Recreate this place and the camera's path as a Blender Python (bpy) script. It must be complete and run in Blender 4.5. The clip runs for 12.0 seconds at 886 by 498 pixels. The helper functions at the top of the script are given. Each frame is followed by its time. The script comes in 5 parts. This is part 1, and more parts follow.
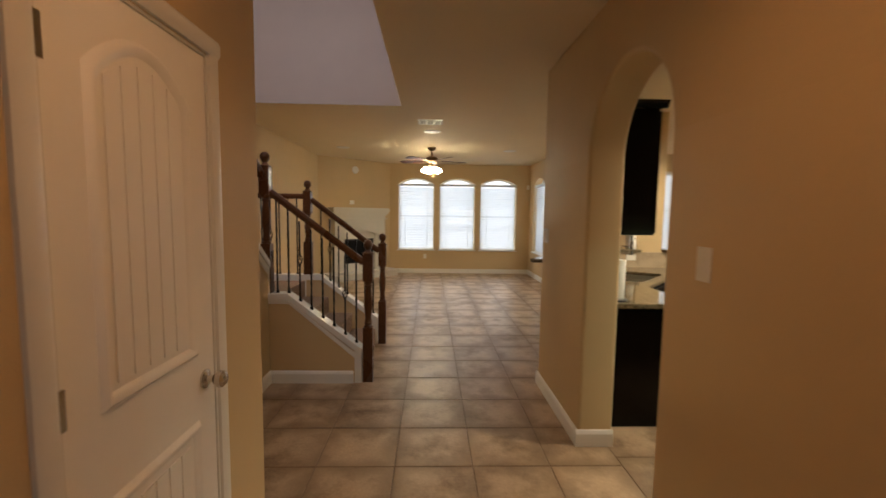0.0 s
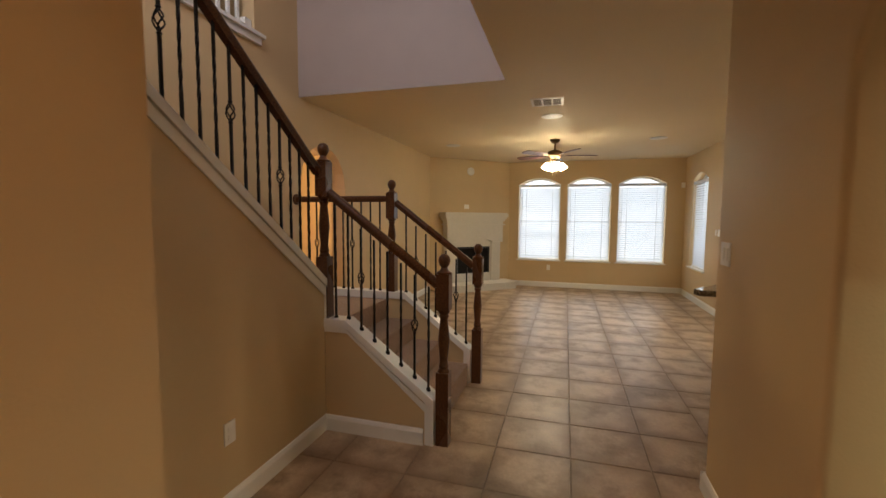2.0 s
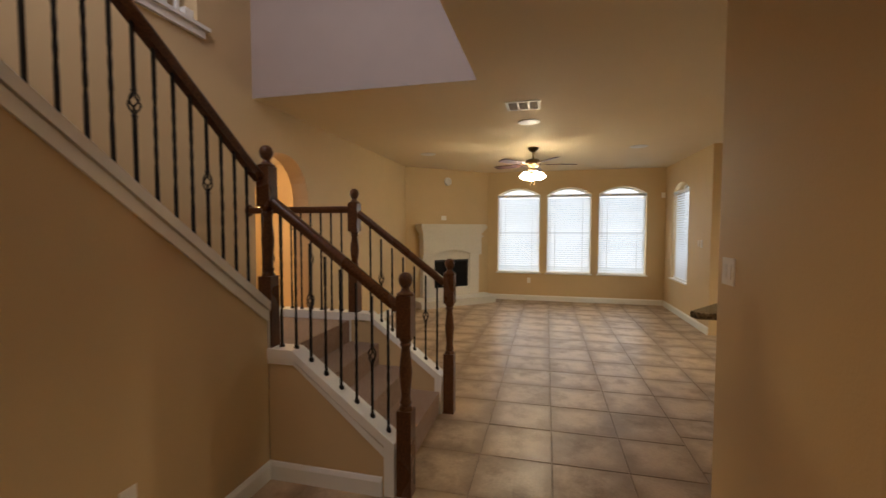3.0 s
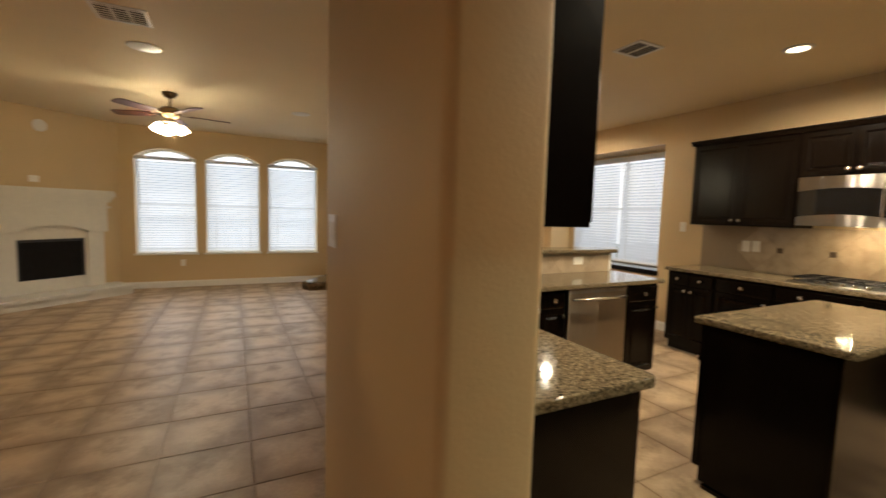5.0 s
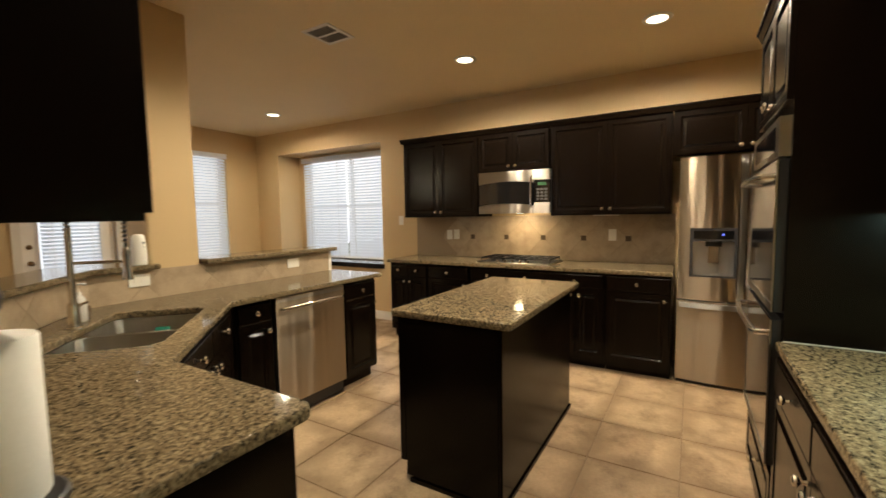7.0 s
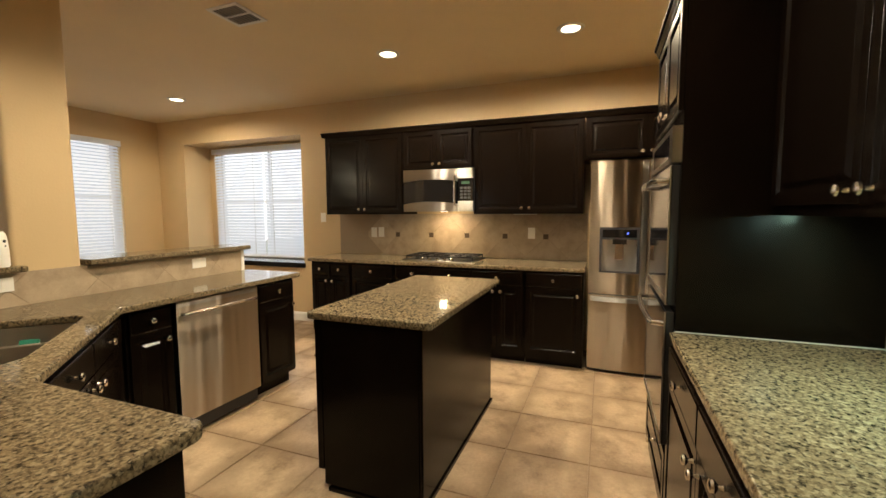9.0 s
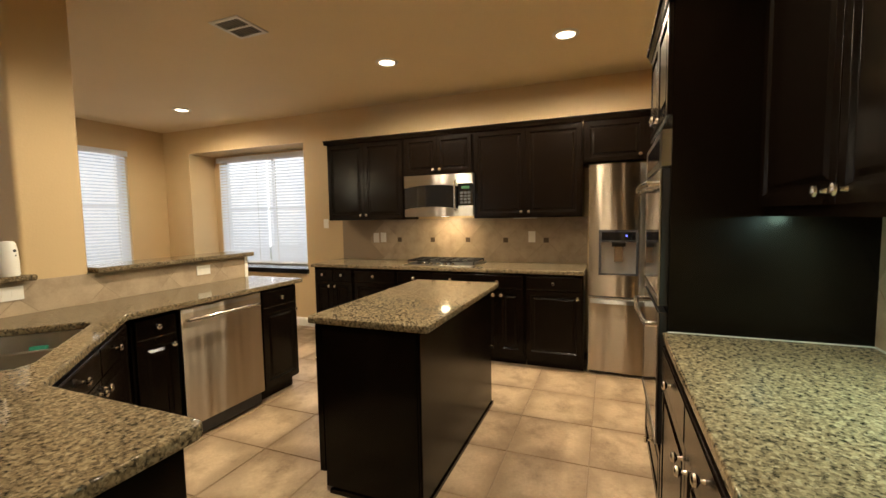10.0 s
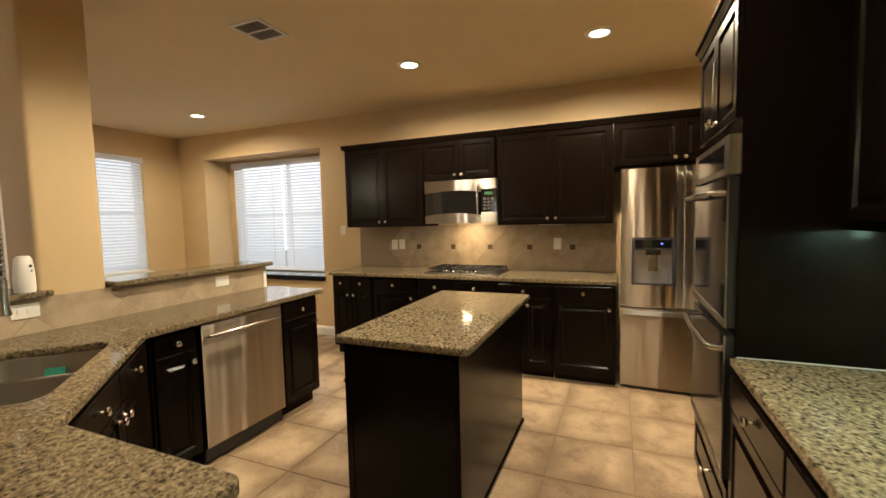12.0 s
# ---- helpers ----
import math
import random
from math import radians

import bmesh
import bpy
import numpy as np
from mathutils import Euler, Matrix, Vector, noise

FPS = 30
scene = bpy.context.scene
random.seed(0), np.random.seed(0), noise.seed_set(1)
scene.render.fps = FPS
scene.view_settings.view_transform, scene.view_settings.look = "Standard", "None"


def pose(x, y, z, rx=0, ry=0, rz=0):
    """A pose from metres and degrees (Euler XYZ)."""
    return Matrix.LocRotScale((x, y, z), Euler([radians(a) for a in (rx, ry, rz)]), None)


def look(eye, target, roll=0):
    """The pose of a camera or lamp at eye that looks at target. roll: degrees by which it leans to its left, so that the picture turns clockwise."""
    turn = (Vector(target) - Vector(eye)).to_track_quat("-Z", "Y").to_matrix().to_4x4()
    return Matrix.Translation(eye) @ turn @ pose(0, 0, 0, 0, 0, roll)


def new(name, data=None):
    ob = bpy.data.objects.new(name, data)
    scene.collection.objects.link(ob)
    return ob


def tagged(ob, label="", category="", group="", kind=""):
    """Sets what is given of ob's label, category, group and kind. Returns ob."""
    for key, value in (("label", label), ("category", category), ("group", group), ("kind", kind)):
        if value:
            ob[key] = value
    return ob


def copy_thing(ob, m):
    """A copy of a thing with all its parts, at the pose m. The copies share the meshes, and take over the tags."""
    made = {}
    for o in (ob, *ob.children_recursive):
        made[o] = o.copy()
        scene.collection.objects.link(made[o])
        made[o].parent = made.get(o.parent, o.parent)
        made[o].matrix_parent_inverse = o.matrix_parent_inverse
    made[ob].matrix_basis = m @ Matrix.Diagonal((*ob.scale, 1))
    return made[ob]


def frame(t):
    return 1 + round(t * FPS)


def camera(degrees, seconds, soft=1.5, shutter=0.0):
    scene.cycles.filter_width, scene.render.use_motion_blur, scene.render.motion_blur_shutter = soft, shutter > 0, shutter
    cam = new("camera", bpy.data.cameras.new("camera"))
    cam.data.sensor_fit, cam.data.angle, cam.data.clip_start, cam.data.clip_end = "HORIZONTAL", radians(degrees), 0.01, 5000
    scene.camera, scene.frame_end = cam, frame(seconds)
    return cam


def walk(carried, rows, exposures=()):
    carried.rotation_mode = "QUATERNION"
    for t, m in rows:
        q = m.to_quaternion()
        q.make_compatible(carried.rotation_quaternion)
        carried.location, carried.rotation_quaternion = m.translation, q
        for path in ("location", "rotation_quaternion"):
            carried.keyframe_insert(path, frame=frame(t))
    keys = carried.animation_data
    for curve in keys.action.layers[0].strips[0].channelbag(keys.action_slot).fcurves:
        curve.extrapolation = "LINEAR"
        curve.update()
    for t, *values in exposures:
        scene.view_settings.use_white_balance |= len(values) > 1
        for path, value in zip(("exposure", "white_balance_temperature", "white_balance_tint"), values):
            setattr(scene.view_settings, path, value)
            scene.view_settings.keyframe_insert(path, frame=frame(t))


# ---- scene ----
cam = camera(93.2, 12.0, 1.5, 0.5)
PATH = [
    (0, (0.366, 0.279, 1.535), (0.427, 2.27, 1.363), 0.8),
    (0.5, (0.422, 0.587, 1.514), (0.27, 2.571, 1.312), 3.1),
    (1, (0.473, 0.888, 1.513), (0.161, 2.847, 1.257), 2.6),
    (1.5, (0.531, 1.145, 1.51), (0.087, 3.085, 1.317), 0.5),
    (2, (0.569, 1.384, 1.531), (0.011, 3.299, 1.378), 0.4),
    (2.5, (0.581, 1.612, 1.562), (0.001, 3.522, 1.442), 0.4),
    (2.7, (0.583, 1.681, 1.554), (0.026, 3.599, 1.443), 0.5),
    (4.3, (0.776, 2.158, 1.465), (1.16, 4.119, 1.386), -0.8),
    (4.5, (0.872, 2.235, 1.454), (1.451, 4.143, 1.297), 1.0),
    (5, (1.033, 2.272, 1.425), (1.926, 4.053, 1.258), 1.7),
    (5.5, (1.148, 2.29, 1.415), (2.358, 3.874, 1.256), 1.4),
    (6, (1.28, 2.329, 1.393), (2.781, 3.639, 1.222), -0.0),
    (6.5, (1.434, 2.333, 1.388), (3.068, 3.475, 1.228), -0.4),
    (7, (1.537, 2.302, 1.4), (3.251, 3.321, 1.244), -0.9),
    (7.5, (1.608, 2.302, 1.4), (3.4, 3.17, 1.214), -0.2),
    (9.5, (1.58, 2.258, 1.403), (3.444, 2.964, 1.238), -0.4),
    (10, (1.568, 2.232, 1.403), (3.422, 2.967, 1.254), -1.0),
    (10.5, (1.554, 2.231, 1.396), (3.403, 2.98, 1.261), -0.5),
    (11, (1.557, 2.248, 1.418), (3.415, 2.973, 1.268), -0.2),
    (11.5, (1.589, 2.319, 1.428), (3.438, 3.067, 1.283), -0.4),
    (12, (1.653, 2.409, 1.454), (3.492, 3.183, 1.315), -1.3),
]
walk(cam, [(t, look(eye, target, roll)) for t, eye, target, roll in PATH],
     [(0.0, -0.2), (1.0, -0.27), (1.6, -0.14), (2.5, -0.18), (4.5, -0.27), (5.5, -0.34), (6.5, -0.35), (7.3, -0.17), (9.5, -0.07), (12.0, -0.07)])


# ---- light ----
H = 2.745          # ceiling
W = 6.0            # kitchen back wall
world = bpy.data.worlds.new("world")
scene.world = world
world.use_nodes = True
wn = world.node_tree.nodes
sky = wn.new("ShaderNodeTexSky")
sky.sky_type, sky.sun_disc = "NISHITA", False
sky.sun_elevation, sky.sun_rotation = radians(48), radians(200)
world.node_tree.links.new(sky.outputs[0], wn["Background"].inputs[0])
wn["Background"].inputs[1].default_value = 0.12
sun = new("sun", bpy.data.lights.new("sun", "SUN"))
sun.data.energy, sun.data.angle, sun.data.color = 2.5, radians(0.5), (1.0, 0.95, 0.88)
sun.matrix_world = look((0, 0, 20), (2.0, -6.0, 0))


def area(name, eye, target, sx, sy, watts, colour):
    ob = new(name, bpy.data.lights.new(name, "AREA"))
    ob.data.shape, ob.data.size, ob.data.size_y = "RECTANGLE", sx, sy
    ob.data.energy, ob.data.color = watts, colour
    ob.matrix_world = look(eye, target)
    return ob


def spot(name, eye, watts, colour, size=150, radius=0.06, blend=0.9):
    ob = new(name, bpy.data.lights.new(name, "SPOT"))
    ob.data.energy, ob.data.color, ob.data.shadow_soft_size = watts, colour, radius
    ob.data.spot_size, ob.data.spot_blend = radians(size), blend
    ob.matrix_world = look(eye, (eye[0], eye[1] + 0.001, eye[2] - 1))
    return ob


def bulb(name, at, watts, colour, radius=0.04):
    ob = new(name, bpy.data.lights.new(name, "POINT"))
    ob.data.energy, ob.data.color, ob.data.shadow_soft_size = watts, colour, radius
    ob.location = at
    return ob


DAY = (0.86, 0.93, 1.0)
WARM = (1.0, 0.86, 0.63)
# daylight behind the blinds of each window
for x in (0.0, 1.035, 2.075):
    area("window_light", (x, 11.02, 1.49), (x, 0, 1.3), 0.86, 1.74, 8.5, DAY)
area("window_light", (2.99, 9.96, 1.48), (0, 9.96, 1.3), 0.88, 1.68, 8.5, DAY)
area("window_light", (6.405, 6.87, 1.56), (0, 6.87, 1.3), 1.84, 1.54, 14, DAY)
area("window_light", (5.02, 8.60, 1.61), (5.02, 0, 1.3), 0.84, 1.50, 4.2, DAY)
area("window_light", (3.53, 8.56, 1.08), (3.53, 0, 1.0), 0.54, 1.6, 3.5, DAY)
area("window_light", (-5.75, 6.2, 1.4), (0, 6.2, 1.3), 1.1, 1.4, 25, DAY)
# upstairs window over the stairs
area("stair_window_light", (-1.1, 2.12, 4.2), (-0.7, 5.0, 0.6), 1.1, 1.3, 42, (0.96, 0.91, 1.0))
# The last two cans are added, out of view, to brighten the kitchen floor.
CANS = ((4.852, 4.022), (4.90, 2.545), (5.19, 7.0), (2.95, 2.545), (2.95, 4.02))
for x, y in CANS:
    spot("can_light", (x, y, H - 0.012), 155 if y > 6 else 290 if x > 4 else 165, WARM, 175 if x > 4 else 145, 0.05, 0.6)
for a in range(4):
    bulb("fan_light", (0.378 + 0.11 * math.cos(a * math.pi / 2 + 0.4), 8.25 + 0.11 * math.sin(a * math.pi / 2 + 0.4), 2.25), 9, (1.0, 0.88, 0.60))
area("hood_light", (5.74, 3.87, 1.41), (5.80, 3.87, 0.9), 0.09, 0.035, 5, (1.0, 0.78, 0.45))
area("under_cabinet_light", (2.75, 1.48, 1.396), (2.72, 1.60, 0.9), 0.5, 0.04, 10, (0.62, 1.0, 0.84))
# Small added fill without a fixture, aimed at the oven tower's side for its glow.
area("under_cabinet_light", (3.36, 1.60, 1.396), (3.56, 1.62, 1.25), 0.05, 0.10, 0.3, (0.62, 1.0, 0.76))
bulb("den_light", (-3.3, 6.6, 2.45), 150, (1.0, 0.70, 0.36), 0.12)
spot("hall_light", (0.48, 1.04, H - 0.012), 44, (1.0, 0.50, 0.21), 165, 0.06, 0.8)
# daylight through the narrow window beside the front door
area("window_light", (0.40, -1.53, 1.25), (0.40, 5.0, 1.1), 0.24, 1.66, 3, DAY)

# ---- materials ----
def material(name):
    m = bpy.data.materials.new(name)
    m.use_nodes = True
    nt = m.node_tree
    b = nt.nodes["Principled BSDF"]
    return m, nt, b


def mapped(nt, scale=1.0, space="Object"):
    tc = nt.nodes.new("ShaderNodeTexCoord")
    mp = nt.nodes.new("ShaderNodeMapping")
    mp.inputs["Scale"].default_value = scale if isinstance(scale, tuple) else (scale,) * 3
    nt.links.new(tc.outputs[space], mp.inputs[0])
    return mp.outputs[0]


def noise_tex(nt, vec, scale, detail=4.0, rough=0.55):
    n = nt.nodes.new("ShaderNodeTexNoise")
    n.inputs["Scale"].default_value, n.inputs["Detail"].default_value, n.inputs["Roughness"].default_value = scale, detail, rough
    nt.links.new(vec, n.inputs["Vector"])
    return n.outputs["Fac"]


def ramp(nt, fac, stops):
    r = nt.nodes.new("ShaderNodeValToRGB")
    el = r.color_ramp.elements
    while len(el) < len(stops):
        el.new(0.5)
    for e, (p, c) in zip(el, stops):
        e.position, e.color = p, (*c, 1)
    nt.links.new(fac, r.inputs[0])
    return r.outputs[0]


def mix(nt, fac, a, b, kind="MIX"):
    m = nt.nodes.new("ShaderNodeMix")
    m.data_type, m.blend_type = "RGBA", kind
    for s, v in ((m.inputs[0], fac), (m.inputs[6], a), (m.inputs[7], b)):
        if isinstance(v, (int, float)):
            s.default_value = v
        elif isinstance(v, tuple):
            s.default_value = (*v, 1)
        else:
            nt.links.new(v, s)
    return m.outputs[2]


def bump(nt, b, fac, strength, distance=0.002):
    n = nt.nodes.new("ShaderNodeBump")
    n.inputs["Strength"].default_value, n.inputs["Distance"].default_value = strength, distance
    nt.links.new(fac, n.inputs["Height"])
    nt.links.new(n.outputs[0], b.inputs["Normal"])


def paint(name, colour, rough=0.6, orange=0.25, vary=0.08, scale=90):
    """Rolled wall paint with a light orange-peel texture."""
    m, nt, b = material(name)
    v = mapped(nt)
    big = noise_tex(nt, v, 1.3, 3)
    c = mix(nt, big, tuple(k * (1 - vary) for k in colour), tuple(min(1, k * (1 + vary)) for k in colour))
    nt.links.new(c, b.inputs["Base Color"])
    b.inputs["Roughness"].default_value = rough
    bump(nt, b, noise_tex(nt, v, scale, 3), orange, 0.003)
    return m


def plain(name, colour, rough=0.5, metal=0.0, vary=0.06, grain=30, strength=0.05):
    m, nt, b = material(name)
    v = mapped(nt)
    f = noise_tex(nt, v, grain, 4)
    c = mix(nt, f, tuple(k * (1 - vary) for k in colour), tuple(min(1, k * (1 + vary)) for k in colour))
    nt.links.new(c, b.inputs["Base Color"])
    b.inputs["Roughness"].default_value, b.inputs["Metallic"].default_value = rough, metal
    if strength:
        bump(nt, b, f, strength, 0.001)
    return m


def wood(name, dark, light, rough=0.35, scale=(3, 3, 40), axis_noise=6, strength=0.08, gloss=0.42):
    """Stained wood with long grain."""
    m, nt, b = material(name)
    v = mapped(nt, scale)
    f = noise_tex(nt, v, axis_noise, 6, 0.6)
    big = noise_tex(nt, mapped(nt), 2.0, 2)
    c = ramp(nt, f, [(0.3, dark), (0.7, light)])
    c = mix(nt, mix(nt, big, (0.0, 0.0, 0.0), (0.35, 0.35, 0.35)), c, dark)
    nt.links.new(c, b.inputs["Base Color"])
    nt.links.new(ramp(nt, big, [(0.3, (rough - 0.02,) * 3), (0.7, (rough + 0.03,) * 3)]), b.inputs["Roughness"])
    b.inputs["Specular IOR Level"].default_value = gloss
    bump(nt, b, f, strength, 0.001)
    return m


def granite():
    m, nt, b = material("granite")
    v = mapped(nt)
    vo = nt.nodes.new("ShaderNodeTexVoronoi")
    vo.inputs["Scale"].default_value = 120
    warp = nt.nodes.new("ShaderNodeVectorMath")
    warp.operation = "ADD"
    nz = nt.nodes.new("ShaderNodeTexNoise")
    nz.inputs["Scale"].default_value, nz.inputs["Detail"].default_value = 55, 3
    nt.links.new(v, nz.inputs["Vector"])
    sc = nt.nodes.new("ShaderNodeVectorMath")
    sc.operation = "SCALE"
    sc.inputs["Scale"].default_value = 0.02
    nt.links.new(nz.outputs["Color"], sc.inputs[0])
    nt.links.new(v, warp.inputs[0])
    nt.links.new(sc.outputs[0], warp.inputs[1])
    nt.links.new(warp.outputs[0], vo.inputs["Vector"])
    bw = nt.nodes.new("ShaderNodeSeparateColor")
    nt.links.new(vo.outputs["Color"], bw.inputs[0])
    cells = ramp(nt, bw.outputs[0], [(0.0, (0.010, 0.009, 0.008)), (0.26, (0.025, 0.021, 0.016)), (0.34, (0.12, 0.094, 0.056)), (0.58, (0.22, 0.178, 0.112)), (0.8, (0.33, 0.28, 0.185)), (1.0, (0.45, 0.40, 0.29))])
    blot = ramp(nt, noise_tex(nt, v, 72, 4, 0.65), [(0.42, (0.014, 0.012, 0.010)), (0.49, (0.23, 0.18, 0.105)), (0.66, (0.43, 0.365, 0.24))])
    c = mix(nt, 0.5, cells, blot)
    big = noise_tex(nt, v, 4, 3)
    c = mix(nt, big, c, mix(nt, 0.3, c, (0.14, 0.125, 0.09)))
    c = mix(nt, 1.0, c, (0.76, 0.69, 0.63), "MULTIPLY")
    nt.links.new(c, b.inputs["Base Color"])
    b.inputs["Roughness"].default_value = 0.085
    b.inputs["Specular IOR Level"].default_value = 0.12
    return m


def rim(nt, v):
    """0 over the middle of a tile, rising towards its rim."""
    m = nt.nodes.new("ShaderNodeMapRange")
    m.interpolation_type = "SMOOTHSTEP"
    for k, x in ((1, 0.95), (2, 1.65), (3, 0.0), (4, 0.7)):
        m.inputs[k].default_value = x
    nt.links.new(v, m.inputs[0])
    return m.outputs[0]


def tile_mat(name, base, dark, rough=0.32, scale=3.2, spread=0.12, smudged=False):
    """Glazed stone-look tile, each piece a little different."""
    m, nt, b = material(name)
    oi = nt.nodes.new("ShaderNodeObjectInfo")
    geo = nt.nodes.new("ShaderNodeNewGeometry")
    rnd = nt.nodes.new("ShaderNodeMath")
    rnd.operation = "ADD"
    nt.links.new(oi.outputs["Random"], rnd.inputs[0])
    nt.links.new(geo.outputs["Random Per Island"], rnd.inputs[1])
    fr = nt.nodes.new("ShaderNodeMath")
    fr.operation = "FRACT"
    nt.links.new(rnd.outputs[0], fr.inputs[0])
    off = nt.nodes.new("ShaderNodeVectorMath")
    off.operation = "ADD"
    cx = nt.nodes.new("ShaderNodeCombineXYZ")
    ml = nt.nodes.new("ShaderNodeMath")
    ml.operation = "MULTIPLY"
    ml.inputs[1].default_value = 37.0
    nt.links.new(fr.outputs[0], ml.inputs[0])
    nt.links.new(ml.outputs[0], cx.inputs[2])
    nt.links.new(geo.outputs["Position"], off.inputs[0])
    nt.links.new(cx.outputs[0], off.inputs[1])
    cloud = noise_tex(nt, off.outputs[0], scale, 7, 0.62)
    fine = noise_tex(nt, off.outputs[0], scale * 14, 5)
    c = ramp(nt, cloud, [(0.30, dark), (0.52, base), (0.72, tuple(min(1, k * 1.18) for k in base))])
    c = mix(nt, 0.25, c, ramp(nt, fine, [(0.35, dark), (0.7, base)]))
    val = ramp(nt, fr.outputs[0], [(0.0, (1 - spread,) * 3), (1.0, (1.0,) * 3)])
    c = mix(nt, 1.0, c, val, "MULTIPLY")
    if smudged:
        # glaze that browns towards the tile's uneven rim
        uv = nt.nodes.new("ShaderNodeUVMap")
        ab = nt.nodes.new("ShaderNodeVectorMath")
        ab.operation = "ABSOLUTE"
        nt.links.new(uv.outputs[0], ab.inputs[0])
        sp = nt.nodes.new("ShaderNodeSeparateXYZ")
        nt.links.new(ab.outputs[0], sp.inputs[0])
        mx = nt.nodes.new("ShaderNodeMath")
        mx.operation = "MAXIMUM"
        nt.links.new(sp.outputs[0], mx.inputs[0])
        nt.links.new(sp.outputs[1], mx.inputs[1])
        ad = nt.nodes.new("ShaderNodeMath")
        ad.operation = "MULTIPLY_ADD"
        ad.inputs[1].default_value = 1.1
        nt.links.new(noise_tex(nt, off.outputs[0], 2.6, 3), ad.inputs[0])
        nt.links.new(mx.outputs[0], ad.inputs[2])
        c = mix(nt, rim(nt, ad.outputs[0]), c, dark)
    nt.links.new(c, b.inputs["Base Color"])
    nt.links.new(ramp(nt, cloud, [(0.3, (rough + 0.12,) * 3), (0.7, (rough - 0.04,) * 3)]), b.inputs["Roughness"])
    bump(nt, b, cloud, 0.10, 0.004)
    return m


def brushed(name, colour, rough=0.28, stretch=(2, 2, 160), turn=0.25):
    m, nt, b = material(name)
    f = noise_tex(nt, mapped(nt, stretch), 4, 4, 0.6)
    c = ramp(nt, f, [(0.2, tuple(k * 0.985 for k in colour)), (0.8, colour)])
    nt.links.new(c, b.inputs["Base Color"])
    b.inputs["Metallic"].default_value = 1.0
    nt.links.new(ramp(nt, f, [(0.2, (rough - 0.006,) * 3), (0.8, (rough + 0.006,) * 3)]), b.inputs["Roughness"])
    tg = nt.nodes.new("ShaderNodeTangent")
    tg.direction_type, tg.axis = "RADIAL", "Z"
    nt.links.new(tg.outputs[0], b.inputs["Tangent"])
    wave = noise_tex(nt, mapped(nt, (5.0, 5.0, 0.4)), 1.0, 2)
    bump(nt, b, wave, 1.0, 0.026)
    b.inputs["Anisotropic"].default_value = 0.95
    b.inputs["Anisotropic Rotation"].default_value = turn
    return m


def glowing(name, colour, strength):
    m, nt, b = material(name)
    b.inputs["Base Color"].default_value = (*colour, 1)
    b.inputs["Emission Color"].default_value = (*colour, 1)
    b.inputs["Emission Strength"].default_value = strength
    return m


def glass_mat():
    m, nt, b = material("window_glass")
    b.inputs["Base Color"].default_value = (1, 1, 1, 1)
    b.inputs["Roughness"].default_value, b.inputs["IOR"].default_value = 0.0, 1.45
    b.inputs["Transmission Weight"].default_value = 1.0
    return m


def slat_mat():
    """White faux-wood blind slats that let some daylight through."""
    m, nt, b = material("blind_slat")
    b.inputs["Base Color"].default_value, b.inputs["Roughness"].default_value = (0.82, 0.82, 0.82, 1), 0.45
    tr = nt.nodes.new("ShaderNodeBsdfTranslucent")
    tr.inputs[0].default_value = (0.80, 0.87, 0.97, 1)
    ms = nt.nodes.new("ShaderNodeMixShader")
    ms.inputs[0].default_value = 0.26
    nt.links.new(b.outputs[0], ms.inputs[1])
    nt.links.new(tr.outputs[0], ms.inputs[2])
    nt.links.new(ms.outputs[0], nt.nodes["Material Output"].inputs[0])
    bump(nt, b, noise_tex(nt, mapped(nt, (4, 60, 60)), 5, 3), 0.05, 0.001)
    return m


def carpet_mat():
    m, nt, b = material("carpet")
    v = mapped(nt)
    f = noise_tex(nt, v, 260, 3)
    big = noise_tex(nt, v, 7, 4)
    c = ramp(nt, f, [(0.3, (0.18, 0.098, 0.058)), (0.7, (0.36, 0.215, 0.135))])
    c = mix(nt, mix(nt, big, (0, 0, 0), (0.5, 0.5, 0.5)), c, (0.23, 0.132, 0.08))
    nt.links.new(c, b.inputs["Base Color"])
    b.inputs["Roughness"].default_value = 0.95
    b.inputs["Sheen Weight"].default_value = 0.3
    bump(nt, b, f, 0.6, 0.006)
    return m


WALL = paint("wall_paint", (0.58, 0.42, 0.225))
CEIL = paint("ceiling_paint", (0.70, 0.575, 0.375), 0.8, 0.5, 0.05, 60)
# Upper stairwell colour, darkened to offset the strong stair window lamp.
UPPER = paint("upper_wall_toned_paint", (0.37, 0.295, 0.25), 0.6, 0.25, 0.14)
TRIM = plain("white_trim", (0.78, 0.75, 0.68), 0.35, 0, 0.03, 8, 0.03)
DOORW = plain("white_door", (0.93, 0.90, 0.84), 0.4, 0, 0.04, 5, 0.03)
CAB = wood("espresso_wood", (0.0032, 0.0019, 0.0012), (0.0056, 0.0031, 0.0019), 0.21, (40, 40, 2.5), 6, 0.003, 0.15)
RAIL = wood("walnut_stain", (0.045, 0.016, 0.006), (0.15, 0.058, 0.020), 0.28, (14, 14, 14), 6, 0.05, 0.3)
IRON = plain("black_iron", (0.012, 0.010, 0.009), 0.42, 0.6, 0.2, 60, 0.15)
STEEL = brushed("brushed_steel", (0.38, 0.315, 0.24), 0.31)
STEELH = brushed("brushed_steel_level", (0.40, 0.365, 0.32), 0.36, (2, 160, 2))
SINKM = brushed("sink_steel", (0.46, 0.44, 0.40), 0.30, (30, 30, 30))
NICKEL = plain("satin_nickel", (0.62, 0.58, 0.52), 0.22, 1.0, 0.05, 40, 0.02)
BLACKG = plain("black_glass", (0.006, 0.006, 0.007), 0.06, 0, 0.0, 30, 0)
